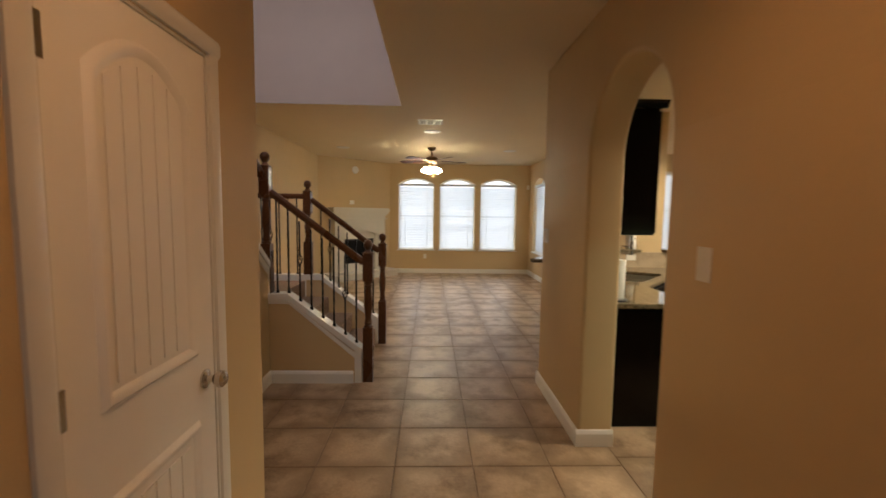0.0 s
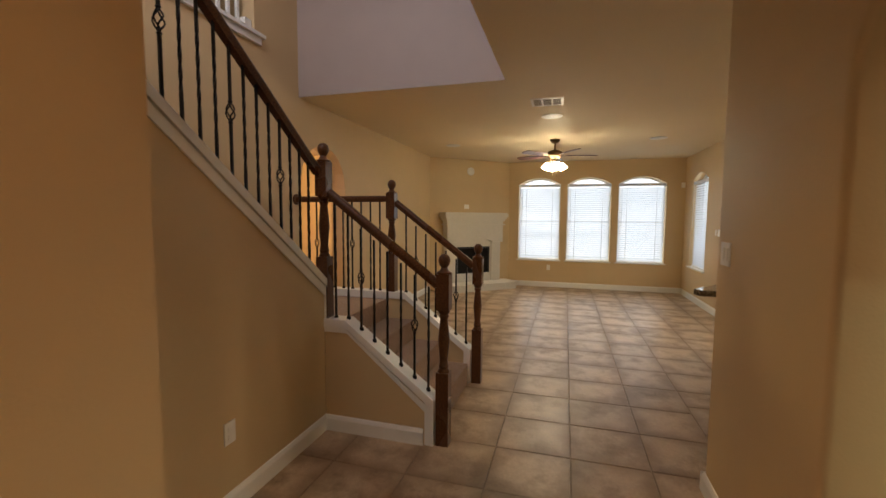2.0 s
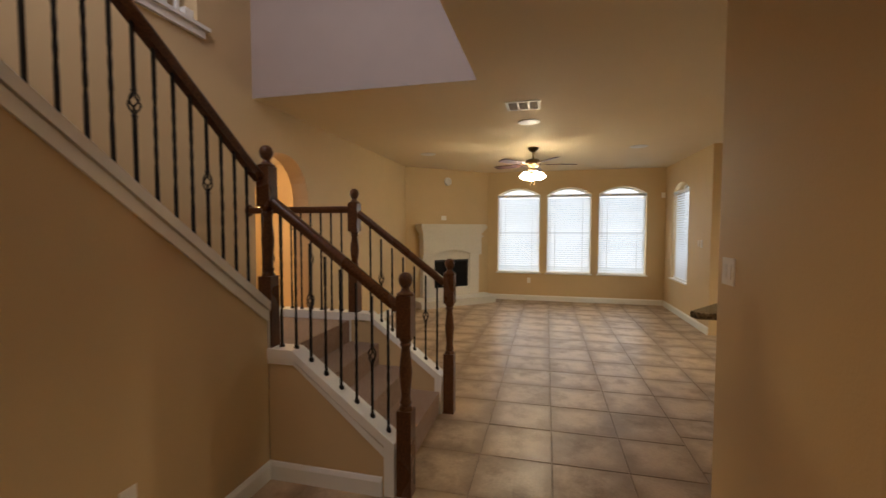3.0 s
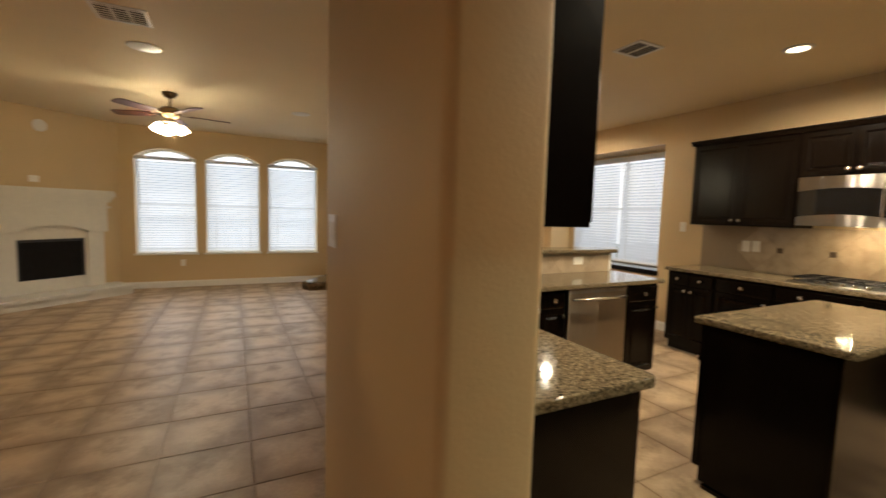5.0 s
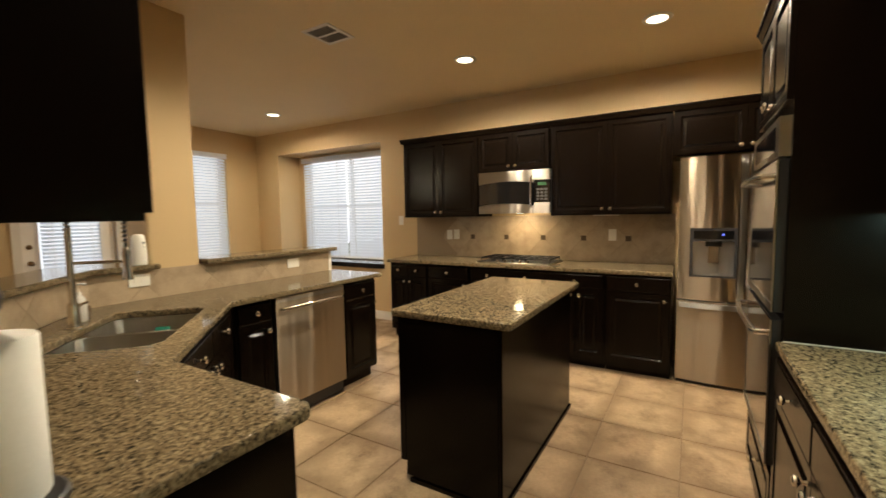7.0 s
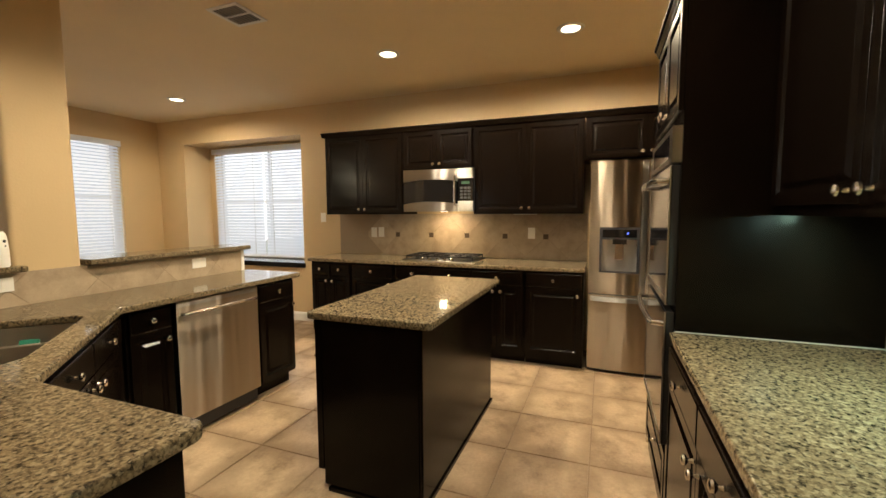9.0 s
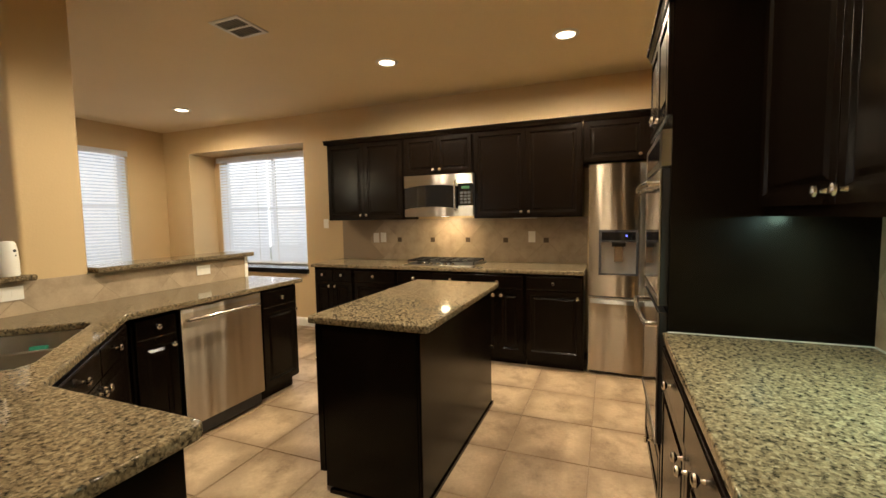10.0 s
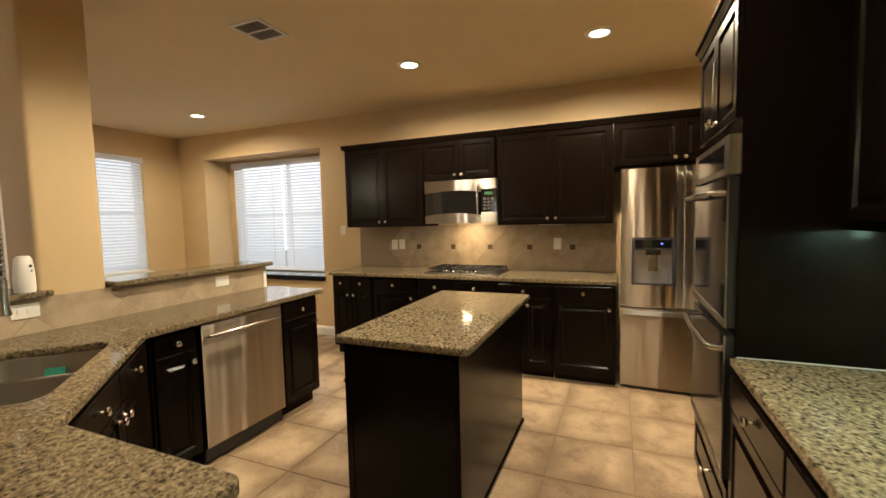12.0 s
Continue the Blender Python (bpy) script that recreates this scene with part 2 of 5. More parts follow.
BLACKP = plain("black_plastic", (0.012, 0.012, 0.013), 0.4, 0, 0.1)
GRANITE = granite()
FLOORT = tile_mat("floor_tile", (0.54, 0.39, 0.245), (0.20, 0.128, 0.07), 0.36, 4.0, 0.12, True)
SPLASH = tile_mat("splash_tile", (0.46, 0.355, 0.24), (0.29, 0.21, 0.135), 0.4, 6.0, 0.16)
ACCENT = plain("bronze_accent_tile", (0.09, 0.06, 0.035), 0.3, 0.4, 0.25, 120, 0.2)
GROUT = plain("grout", (0.26, 0.185, 0.12), 0.9, 0, 0.15, 60, 0.2)
SGROUT = plain("splash_grout", (0.30, 0.225, 0.15), 0.9, 0, 0.12, 80, 0.2)
PLATE = plain("white_plate", (0.80, 0.77, 0.70), 0.35, 0, 0.02, 20, 0)
SLAT = slat_mat()
GLASS = glass_mat()
CARPET = carpet_mat()
STONE = plain("cast_stone", (0.66, 0.62, 0.54), 0.7, 0, 0.08, 18, 0.2)
SOOT = plain("sooty_firebox", (0.010, 0.009, 0.009), 0.8, 0, 0.3, 12, 0.2)
SOOT.node_tree.nodes["Principled BSDF"].inputs["Specular IOR Level"].default_value = 0.1
LAMPGLOW = glowing("lamp_lens", (1.0, 0.86, 0.62), 7)
FANGLOW = glowing("frosted_shade", (1.0, 0.88, 0.62), 42)
PAPER = plain("paper_towel", (0.82, 0.80, 0.76), 0.9, 0, 0.04, 90, 0.4)
VENTM = plain("vent_white", (0.68, 0.66, 0.62), 0.45, 0, 0.04, 30, 0.03)
# Near-black backing that puts the shade inside the vents into its colour.
DARKSLOT = plain("vent_shadow", (0.025, 0.022, 0.02), 0.8)
GREENP = plain("green_sponge", (0.02, 0.22, 0.14), 0.8, 0, 0.2, 150, 0.3)
BLADE = wood("fan_blade_wood", (0.05, 0.014, 0.008), (0.13, 0.035, 0.018), 0.3, (20, 20, 20))
BRONZE = plain("bronze_metal", (0.20, 0.13, 0.07), 0.35, 0.9, 0.15, 40, 0.05)

# ---- mesh helpers ----
def obj(name, bm, mat, parent=None, bevel=0.0, seg=2, smooth=False):
    """Links a bmesh as one mesh object."""
    if bevel:
        bmesh.ops.bevel(bm, geom=[e for e in bm.edges if e.is_manifold and e.calc_face_angle(0) > 0.6], offset=bevel, segments=seg, affect="EDGES", profile=0.6)
    bmesh.ops.recalc_face_normals(bm, faces=bm.faces)
    me = bpy.data.meshes.new(name)
    bm.to_mesh(me)
    bm.free()
    me.materials.append(mat)
    if smooth:
        # broad flat faces keep their own normal
        for p in me.polygons:
            p.use_smooth = p.area < 0.05
        me.set_sharp_from_angle(angle=radians(38))
    ob = new(name, me)
    if parent is not None:
        ob.parent = parent
        ob.matrix_parent_inverse = parent.matrix_world.inverted()
    return ob


def part(name, bm, material_, parent, label="", bevel=0.0, seg=2, smooth=False):
    ob = obj(name, bm, material_, None, bevel, seg, smooth)
    ob.parent = parent
    if label:
        ob["label"] = label
    return ob


def thing(name, label, category, at=(0, 0, 0), group="", kind=""):
    """An empty at the base of a thing; its parts are modelled about that base."""
    ob = new(name)
    ob.location = at
    ob.empty_display_size = 0.1
    return tagged(ob, label, category, group, kind)


def structure(name, bm, mat, label, category, bevel=0.0, smooth=False):
    return tagged(obj(name, bm, mat, None, bevel, 3, smooth), label, category, "", "structure")


def box(x0, x1, y0, y1, z0, z1, bm=None):
    bm = bm or bmesh.new()
    v = [bm.verts.new(p) for p in ((x0, y0, z0), (x1, y0, z0), (x1, y1, z0), (x0, y1, z0), (x0, y0, z1), (x1, y0, z1), (x1, y1, z1), (x0, y1, z1))]
    for f in ((0, 3, 2, 1), (4, 5, 6, 7), (0, 1, 5, 4), (1, 2, 6, 5), (2, 3, 7, 6), (3, 0, 4, 7)):
        bm.faces.new([v[i] for i in f])
    return bm


def prism(pts, a0, a1, axis="z", bm=None):
    """A polygon drawn out along an axis. For axis x the points are (y, z), for y (x, z), for z (x, y)."""
    bm = bm or bmesh.new()
    def at(p, a):
        return {"x": (a, p[0], p[1]), "y": (p[0], a, p[1]), "z": (p[0], p[1], a)}[axis]
    lo, hi = [bm.verts.new(at(p, a0)) for p in pts], [bm.verts.new(at(p, a1)) for p in pts]
    n = len(pts)
    bm.faces.new(lo[::-1])
    bm.faces.new(hi)
    for i in range(n):
        bm.faces.new((lo[i], lo[(i + 1) % n], hi[(i + 1) % n], hi[i]))
    return bm


def lathe(profile, at=(0, 0, 0), n=20, bm=None, axis="z"):
    """A profile of (radius, height) turned about an axis."""
    bm = bm or bmesh.new()
    rings = []
    for r, h in profile:
        ring = []
        for i in range(n):
            a = 2 * math.pi * i / n
            c, s = max(r, 1e-4) * math.cos(a), max(r, 1e-4) * math.sin(a)
            p = {"z": (c, s, h), "x": (h, c, s), "y": (c, h, s)}[axis]
            ring.append(bm.verts.new((p[0] + at[0], p[1] + at[1], p[2] + at[2])))
        rings.append(ring)
    for a, b in zip(rings, rings[1:]):
        for i in range(n):
            bm.faces.new((a[i], a[(i + 1) % n], b[(i + 1) % n], b[i]))
    bm.faces.new(rings[0][::-1])
    bm.faces.new(rings[-1])
    return bm


def tube(points, r, n=10, bm=None):
    """A round bar along a path."""
    bm = bm or bmesh.new()
    pts = [Vector(p) for p in points]
    rings = []
    for i, p in enumerate(pts):
        d = (pts[min(i + 1, len(pts) - 1)] - pts[max(i - 1, 0)]).normalized()
        u = d.cross(Vector((0, 0, 1)) if abs(d.z) < 0.95 else Vector((1, 0, 0))).normalized()
        w = d.cross(u)
        rings.append([bm.verts.new(p + r * (math.cos(2 * math.pi * k / n) * u + math.sin(2 * math.pi * k / n) * w)) for k in range(n)])
    for a, b in zip(rings, rings[1:]):
        for k in range(n):
            bm.faces.new((a[k], a[(k + 1) % n], b[(k + 1) % n], b[k]))
    bm.faces.new(rings[0][::-1])
    bm.faces.new(rings[-1])
    return bm


def wall(axis, a0, a1, u0, u1, z0, z1, holes=()):
    """A wall along y (axis x, between x=a0 and a1) or along x (axis y). holes: (u0, u1, sill, spring, top), arched where top > spring."""
    bm = bmesh.new()
    def P(u, a, z):
        return (a, u, z) if axis == "x" else (u, a, z)
    def quad(*ps):
        bm.faces.new([bm.verts.new(P(*p)) for p in ps])
    def slab(ua, ub, za, zb, zc, zd):
        # za, zb: lower ends at ua and ub; zc, zd: upper ends
        for a in (a0, a1):
            quad((ua, a, za), (ub, a, zb), (ub, a, zd), (ua, a, zc))
    def across(ua, za, ub, zb):
        quad((ua, a0, za), (ub, a0, zb), (ub, a1, zb), (ua, a1, za))
    u = u0
    for h0, h1, sill, spring, top in sorted(holes):
        slab(u, h0, z0, z0, z1, z1)
        across(u, z0, h0, z0)
        if sill > z0:
            across(h0, z0, h1, z0)
            slab(h0, h1, z0, z0, sill, sill)
            across(h0, sill, h1, sill)
        across(h0, sill, h0, spring)
        across(h1, sill, h1, spring)
        n = 24 if top > spring else 1
        c, hw = (h0 + h1) / 2, (h1 - h0) / 2
        def crown(x):
            if top <= spring:
                return top
            return spring + (top - spring) * math.sqrt(max(0, 1 - ((x - c) / hw) ** 2)) if hw <= (top - spring) * 1.3 else spring + (top - spring) * (1 - ((x - c) / hw) ** 2)
        for i in range(n):
            ua, ub = h0 + (h1 - h0) * i / n, h0 + (h1 - h0) * (i + 1) / n
            slab(ua, ub, crown(ua), crown(ub), z1, z1)
            across(ua, crown(ua), ub, crown(ub))
        u = h1
    slab(u, u1, z0, z0, z1, z1)
    across(u0, z0, u0, z1)
    across(u1, z0, u1, z1)
    across(u, z0, u1, z0)
    across(u0, z1, u1, z1)
    bmesh.ops.remove_doubles(bm, verts=bm.verts, dist=1e-5)
    return bm


def rounded(x0, x1, y0, y1, r, n=5):
    """A rectangle with rounded corners, as points."""
    out = []
    for cx, cy, a in ((x1 - r, y1 - r, 0), (x0 + r, y1 - r, 90), (x0 + r, y0 + r, 180), (x1 - r, y0 + r, 270)):
        for k in range(n + 1):
            t = radians(a + 90 * k / n)
            out.append((cx + r * math.cos(t), cy + r * math.sin(t)))
    return out

# ---- the shell of the house ----
HX0, HX1 = 1.36, 1.595           # wall between hall and kitchen
LW = -2.1                        # living room's long wall
FW = 10.9                        # living room's far wall
LX = 2.87                        # living room's side wall
NY = 8.5                         # breakfast nook's far wall
VX, VY = 0.02, 5.205             # edges of the opening over the stairs
DX = -0.40                       # closet wall
PE = 3.965                       # far end of the hall wall
structure("ceiling", box(VX, 7.0, -1.5, VY, H, H + 0.3), CEIL, "tan textured ceiling over hall and kitchen", "ceiling")
structure("ceiling_living", box(LW - 0.2, 7.0, VY, 11.3, H, H + 0.3), CEIL, "tan textured ceiling over the living room", "ceiling")
structure("ceiling_entry", box(-1.15, VX, -1.5, 2.22, H, H + 0.3), CEIL, "tan textured ceiling by the entry", "ceiling")
AR, AY0, AY1, AZ = 0.026, 2.02, 2.925, 1.885      # archway: edge radius, jambs, springing


def pier(y0, y1, arch_low, arch_high, both=True):
    """A hall wall piece with rounded ends; above the springing its arch side stops where the arch head begins."""
    pts = rounded(HX0, HX1, y0, y1, AR)
    bm = prism(pts, 0, AZ)
    hi = []
    for x, y in pts:
        if arch_high and y > y1 - AR - 1e-6:
            x, y = (HX1 if x > (HX0 + HX1) / 2 else HX0), y1 - AR
        if arch_low and y < y0 + AR + 1e-6:
            x, y = (HX1 if x > (HX0 + HX1) / 2 else HX0), y0 + AR
        if not hi or (x, y) != hi[-1]:
            hi.append((x, y))
    if hi[0] == hi[-1]:
        hi.pop()
    return prism(hi, AZ, H, "z", bm)


def arch_head():
    """The arched head between the piers, its edges rounded like theirs."""
    bm = bmesh.new()
    c, hw, rise, n, q = (AY0 + AY1) / 2, (AY1 - AY0) / 2, 2.345 - AZ, 36, 5
    rings, tops = [], []
    for i in range(n + 1):
        a = math.pi * (1 - i / n)
        y, z = c + hw * math.cos(a), AZ + rise * math.sin(a)
        nrm = Vector((math.cos(a) / hw, math.sin(a) / rise)).normalized()
        ring = []
        for k in range(q + 1):
            t = radians(90 * k / q)
            o = AR * (1 - math.sin(t))
            ring.append((HX0 + AR * (1 - math.cos(t)), y + nrm.x * o, z + nrm.y * o))
        ring += [(HX0 + HX1 - x, u, w) for x, u, w in ring[::-1]]
        rings.append([bm.verts.new(p) for p in ring])
        tops.append((bm.verts.new((HX0, ring[0][1], H)), bm.verts.new((HX1, ring[0][1], H))))
    for (a, b), (ta, tb) in zip(zip(rings, rings[1:]), zip(tops, tops[1:])):
        for k in range(len(a) - 1):
            bm.faces.new((a[k], b[k], b[k + 1], a[k + 1]))
        bm.faces.new((a[0], ta[0], tb[0], b[0]))
        bm.faces.new((a[-1], b[-1], tb[1], ta[1]))
        bm.faces.new((ta[0], ta[1], tb[1], tb[0]))
    return bm


structure("wall_hall_near", pier(-1.5, AY0, False, True), WALL, "tan painted hall wall", "wall", 0, True)
structure("wall_hall_pier", pier(AY1, PE, True, False), WALL, "tan painted wall pier with rounded corners", "wall", 0, True)
structure("wall_hall_arch", arch_head(), WALL, "tan painted archway head between hall and kitchen", "wall", 0, True)
structure("wall_entry", wall("y", -1.6, -1.5, -1.15, HX1, 0, H, [(0.27, 0.53, 0.40, 2.10, 2.10)]), WALL, "tan painted entry wall", "wall")
structure("wall_closet", wall("x", DX - 0.12, DX, -1.5, 2.17, 0, H, [(1.132, 1.772, 0.0, 2.055, 2.055)]), WALL, "tan painted closet wall", "wall")
structure("wall_closet_end", box(-1.05, DX - 0.12, 2.05, 2.17, 0, H), WALL, "tan painted closet end wall", "wall")
structure("wall_closet_back", box(-1.15, -1.05, -1.5, 2.165, 0, H), WALL, "tan painted closet back wall", "wall")
WINS = [(-0.445, 0.45), (0.59, 1.48), (1.62, 2.53)]
structure("wall_living_far", wall("y", FW, FW + 0.2, LW, LX, 0, H, [(a, b, 0.595, 2.25, 2.395) for a, b in WINS]), WALL, "tan painted wall with three arched windows", "wall")
structure("wall_living_side", wall("x", LX, LX + 0.2, NY, FW + 0.2, 0, H, [(9.5, 10.42, 0.62, 2.22, 2.36)]), WALL, "tan painted wall with an arched window", "wall")
structure("wall_nook", wall("y", NY, NY + 0.2, LX + 0.2, W, 0, H, [(LX + 0.21, 3.97, 0, 2.07, 2.07), (4.58, 5.46, 0.83, 2.39, 2.39)]), WALL, "tan painted breakfast nook wall", "wall")
structure("wall_living_long", wall("x", LW - 0.2, LW, VY, FW + 0.2, 0, H, [(5.21, 6.13, 0.0, 1.87, 2.32)]), WALL, "tan painted wall with an archway", "wall")
structure("wall_stair_side", wall("x", LW - 0.2, LW, -1.5, VY, 0, 5.5, [(2.5, 4.58, 3.1, 4.9, 4.9)]), WALL, "tan painted stair wall with an overlook", "wall")
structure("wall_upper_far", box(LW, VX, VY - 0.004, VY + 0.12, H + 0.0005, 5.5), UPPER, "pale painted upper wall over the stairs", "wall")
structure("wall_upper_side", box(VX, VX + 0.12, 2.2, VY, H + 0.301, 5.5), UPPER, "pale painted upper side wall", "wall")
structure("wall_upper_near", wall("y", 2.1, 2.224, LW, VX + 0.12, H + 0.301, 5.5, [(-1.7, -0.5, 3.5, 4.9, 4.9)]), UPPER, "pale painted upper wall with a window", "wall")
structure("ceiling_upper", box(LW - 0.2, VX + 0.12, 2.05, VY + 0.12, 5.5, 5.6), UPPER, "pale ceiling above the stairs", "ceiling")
structure("wall_stair_near", box(LW, -1.15, -1.5, -1.4, 0, 5.5), WALL, "tan painted wall at the top of the stairs", "wall")
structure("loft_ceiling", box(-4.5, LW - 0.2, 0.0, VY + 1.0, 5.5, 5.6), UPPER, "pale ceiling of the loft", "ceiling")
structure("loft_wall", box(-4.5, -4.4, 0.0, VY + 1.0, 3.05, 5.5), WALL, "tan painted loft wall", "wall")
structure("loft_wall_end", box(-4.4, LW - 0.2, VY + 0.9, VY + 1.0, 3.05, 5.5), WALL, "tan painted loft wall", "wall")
structure("loft_floor", box(-4.5, LW - 0.2, 0.0, VY + 1.0, 2.95, 3.05), CARPET, "brown carpet of the loft", "floor")
structure("wall_kitchen_back", wall("x", W, W + 0.15, 1.18, NY + 0.2, 0, H, [(5.90, 7.975, 0.70, 2.40, 2.40)]), WALL, "tan painted kitchen wall with a window bay", "wall")
structure("wall_kitchen_side", box(HX1, W, 1.18, 1.335, 0, H), WALL, "tan painted kitchen side wall", "wall")
bm = box(W + 0.15, W + 0.42, 5.80, 5.90, 0.55, 2.5)
box(W + 0.15, W + 0.42, 7.975, 8.075, 0.55, 2.5, bm)
box(W + 0.15, W + 0.42, 5.90, 7.975, 2.40, 2.5, bm)
box(W + 0.15, W + 0.42, 5.90, 7.975, 0.55, 0.70, bm)
structure("bay_reveal", bm, WALL, "tan painted window bay reveal", "wall")
structure("bay_sill", box(W - 0.03, W + 0.41, 5.88, 7.99, 0.702, 0.765), CAB, "dark stained window sill board", "window sill", 0.008)
structure("wall_bay_window", wall("x", W + 0.42, W + 0.54, 5.80, 8.075, 0.55, 2.5, [(5.94, 7.80, 0.78, 2.34, 2.34)]), WALL, "tan painted wall round the bay window", "wall")
structure("nook_column", prism(rounded(2.84, 3.155, 5.215, 5.52, 0.02), 0, H), WALL, "tan painted square column with rounded corners", "column", 0, True)
structure("wall_den_far", wall("x", -5.6, -5.5, 3.0, 9.0, 0, H, [(5.6, 6.8, 0.7, 2.1, 2.1)]), WALL, "tan painted wall of the next room", "wall")
structure("wall_den_a", box(-5.5, LW - 0.2, 8.9, 9.0, 0, H), WALL, "tan painted wall of the next room", "wall")
structure("wall_den_b", box(-5.5, LW - 0.2, 3.0, 3.1, 0, H), WALL, "tan painted wall of the next room", "wall")
structure("ceiling_den", box(-5.6, LW - 0.2, 3.0, 9.0, H, H + 0.1), CEIL, "tan ceiling of the next room", "ceiling")
# corner wall behind the fireplace, set at an angle
FA, FB = Vector((LW, 9.57, 0)), Vector((-0.66, FW, 0))
structure("wall_fireplace", prism([(FA.x, FA.y), (FB.x, FB.y), (FB.x - 0.05, FB.y), (FA.x, FA.y + 0.05)], 0, H), WALL, "tan painted corner wall over the fireplace", "wall")
# half walls round the sink and along the bar
structure("half_wall_sink", prism([(HX1, 4.19), (2.49, 5.215), (2.84, 5.215), (2.84, 5.33), (2.43, 5.33), (1.44, PE), (HX1, PE)], 0, 1.095), WALL, "tan painted half wall behind the sink", "half wall")
structure("half_wall_bar", box(3.155, 4.33, 5.215, 5.33, 0, 1.095), WALL, "tan painted half wall under the bar", "half wall")
structure("half_wall_end", box(4.33, 4.36, 5.20, 5.345, 0, 1.095), TRIM, "white trim on the half wall's end", "trim", 0.004)
structure("backdrop", box(-30, 40, 24.0, 24.2, -0.5, 14), glowing("hazy_sky", (0.92, 0.96, 1.0), 1.7), "hazy white sky beyond the windows", "backdrop")
structure("ground", box(-60, 60, -60, 60, -0.6, -0.4), plain("dry_lawn", (0.10, 0.12, 0.05), 0.9, 0, 0.3, 3, 0.3), "lawn outside the house", "ground")

BB = [(0, 0), (0.016, 0), (0.016, 0.085), (0.011, 0.098), (0.006, 0.108), (0, 0.112)]


def baseboard(a, b, left=True):
    """A moulded baseboard along the floor from a to b, standing out to its left or right."""
    a, b = Vector((*a, 0)), Vector((*b, 0))
    d = (b - a).normalized()
    n = Vector((-d.y, d.x, 0)) * (1 if left else -1)
    bm = bmesh.new()
    rows = [[bm.verts.new(p + n * o + Vector((0, 0, z))) for o, z in BB] for p in (a, b)]
    k = len(BB)
    for i in range(k):
        bm.faces.new((rows[0][i], rows[1][i], rows[1][(i + 1) % k], rows[0][(i + 1) % k]))
    bm.faces.new(rows[0])
    bm.faces.new(rows[1][::-1])
    return structure("baseboard", bm, TRIM, "white painted wooden baseboard", "baseboard")


for a, b, left in (((HX0, -1.5), (HX0, AY0), True), ((HX0, AY1), (HX0, PE), True), ((HX0 - 0.016, AY1), (HX1, AY1), False), ((HX0 - 0.016, PE), (HX1, PE), True),
                   ((DX, 1.834), (DX, 2.17), False), ((DX, -1.5), (DX, 1.068), False), ((-1.05, 2.17), (-1.05, 3.955), False), ((-1.05, 3.955), (-0.31, 3.955), False),
                   ((FB.x, FW), (LX, FW), False), ((LX, NY), (LX, FW), True), ((LW, 6.13), (LW, 9.57), False), ((W, 5.35), (W, NY), True), ((3.97, NY), (W, NY), False)):
    baseboard(a, b, left)

# ---- windows ----
def outline(h0, h1, sill, spring, top, n=14):
    """The outline of an opening, arched where top > spring."""
    pts = [(h0, sill), (h1, sill)]
    if top <= spring:
        return pts + [(h1, top), (h0, top)]
    c, hw = (h0 + h1) / 2, (h1 - h0) / 2
    return pts + [(c + hw * k, spring + (top - spring) * (1 - k * k)) for k in (1 - 2 * i / n for i in range(n + 1))]


SLATS = {}


def blind(axis, sign, face, u0, u1, z0, z1, label, tilt=58, spacing=0.043, group="", valance=0.06):
    """A horizontal blind in front of a window. axis: the axis that the window faces along; sign: towards the room."""
    n = int((z1 - z0 - valance - 0.02) / spacing)
    wdt = u1 - u0
    rz = {("y", -1): 0, ("x", -1): -90, ("y", 1): 180, ("x", 1): 90}[(axis, sign)]
    uc = (u0 + u1) / 2
    t = thing("window_blind", label, "blind", (uc, face, z0) if axis == "y" else (face, uc, z0), group)
    t.rotation_euler = (0, 0, radians(rz))
    hw = wdt / 2
    part("valance", box(-hw - 0.01, hw + 0.01, -0.045, -0.03, z1 - z0 - valance, z1 - z0), SLAT, t, "", 0.004)
    part("headrail", box(-hw, hw, -0.028, 0.02, z1 - z0 - 0.045, z1 - z0 - 0.003), PLATE, t)
    part("bottom_rail", box(-hw, hw, -0.024, 0.024, 0.0, 0.02), PLATE, t, "", 0.004)
    key = (round(wdt, 3), tilt)
    if key not in SLATS:
        bm = bmesh.new()
        c, s = math.cos(radians(tilt)), math.sin(radians(tilt))
        rows = []
        for v, bow in ((-0.025, 0), (-0.009, 0.0016), (0.009, 0.0016), (0.025, 0)):
            rows.append([bm.verts.new((x, v * c - bow * s, v * s + bow * c)) for x in (-hw + 0.004, hw - 0.004)])
        for a, b in zip(rows, rows[1:]):
            bm.faces.new((a[0], a[1], b[1], b[0]))
        ext = bmesh.ops.solidify(bm, geom=bm.faces[:], thickness=0.0025)
        ob = part("slat", bm, SLAT, t)
        SLATS[key] = ob.data
        ob.location = (0, 0, 0.03 + spacing * 0.5)
        first = 1
    else:
        first = 0
    for i in range(first, n):
        ob = new("slat", SLATS[key])
        ob.parent = t
        ob.location = (0, 0, 0.03 + spacing * (i + 0.5))
    for k in (-0.32, 0.32):
        part("ladder_cord", box(wdt * k - 0.004, wdt * k + 0.004, -0.029, -0.0275, 0.01, z1 - z0 - 0.04), PLATE, t)
    part("tilt_wand", tube([(-hw + 0.06, -0.045, z1 - z0 - 0.05), (-hw + 0.06, -0.05, (z1 - z0) * 0.45)], 0.004, 6), PLATE, t)
    return t


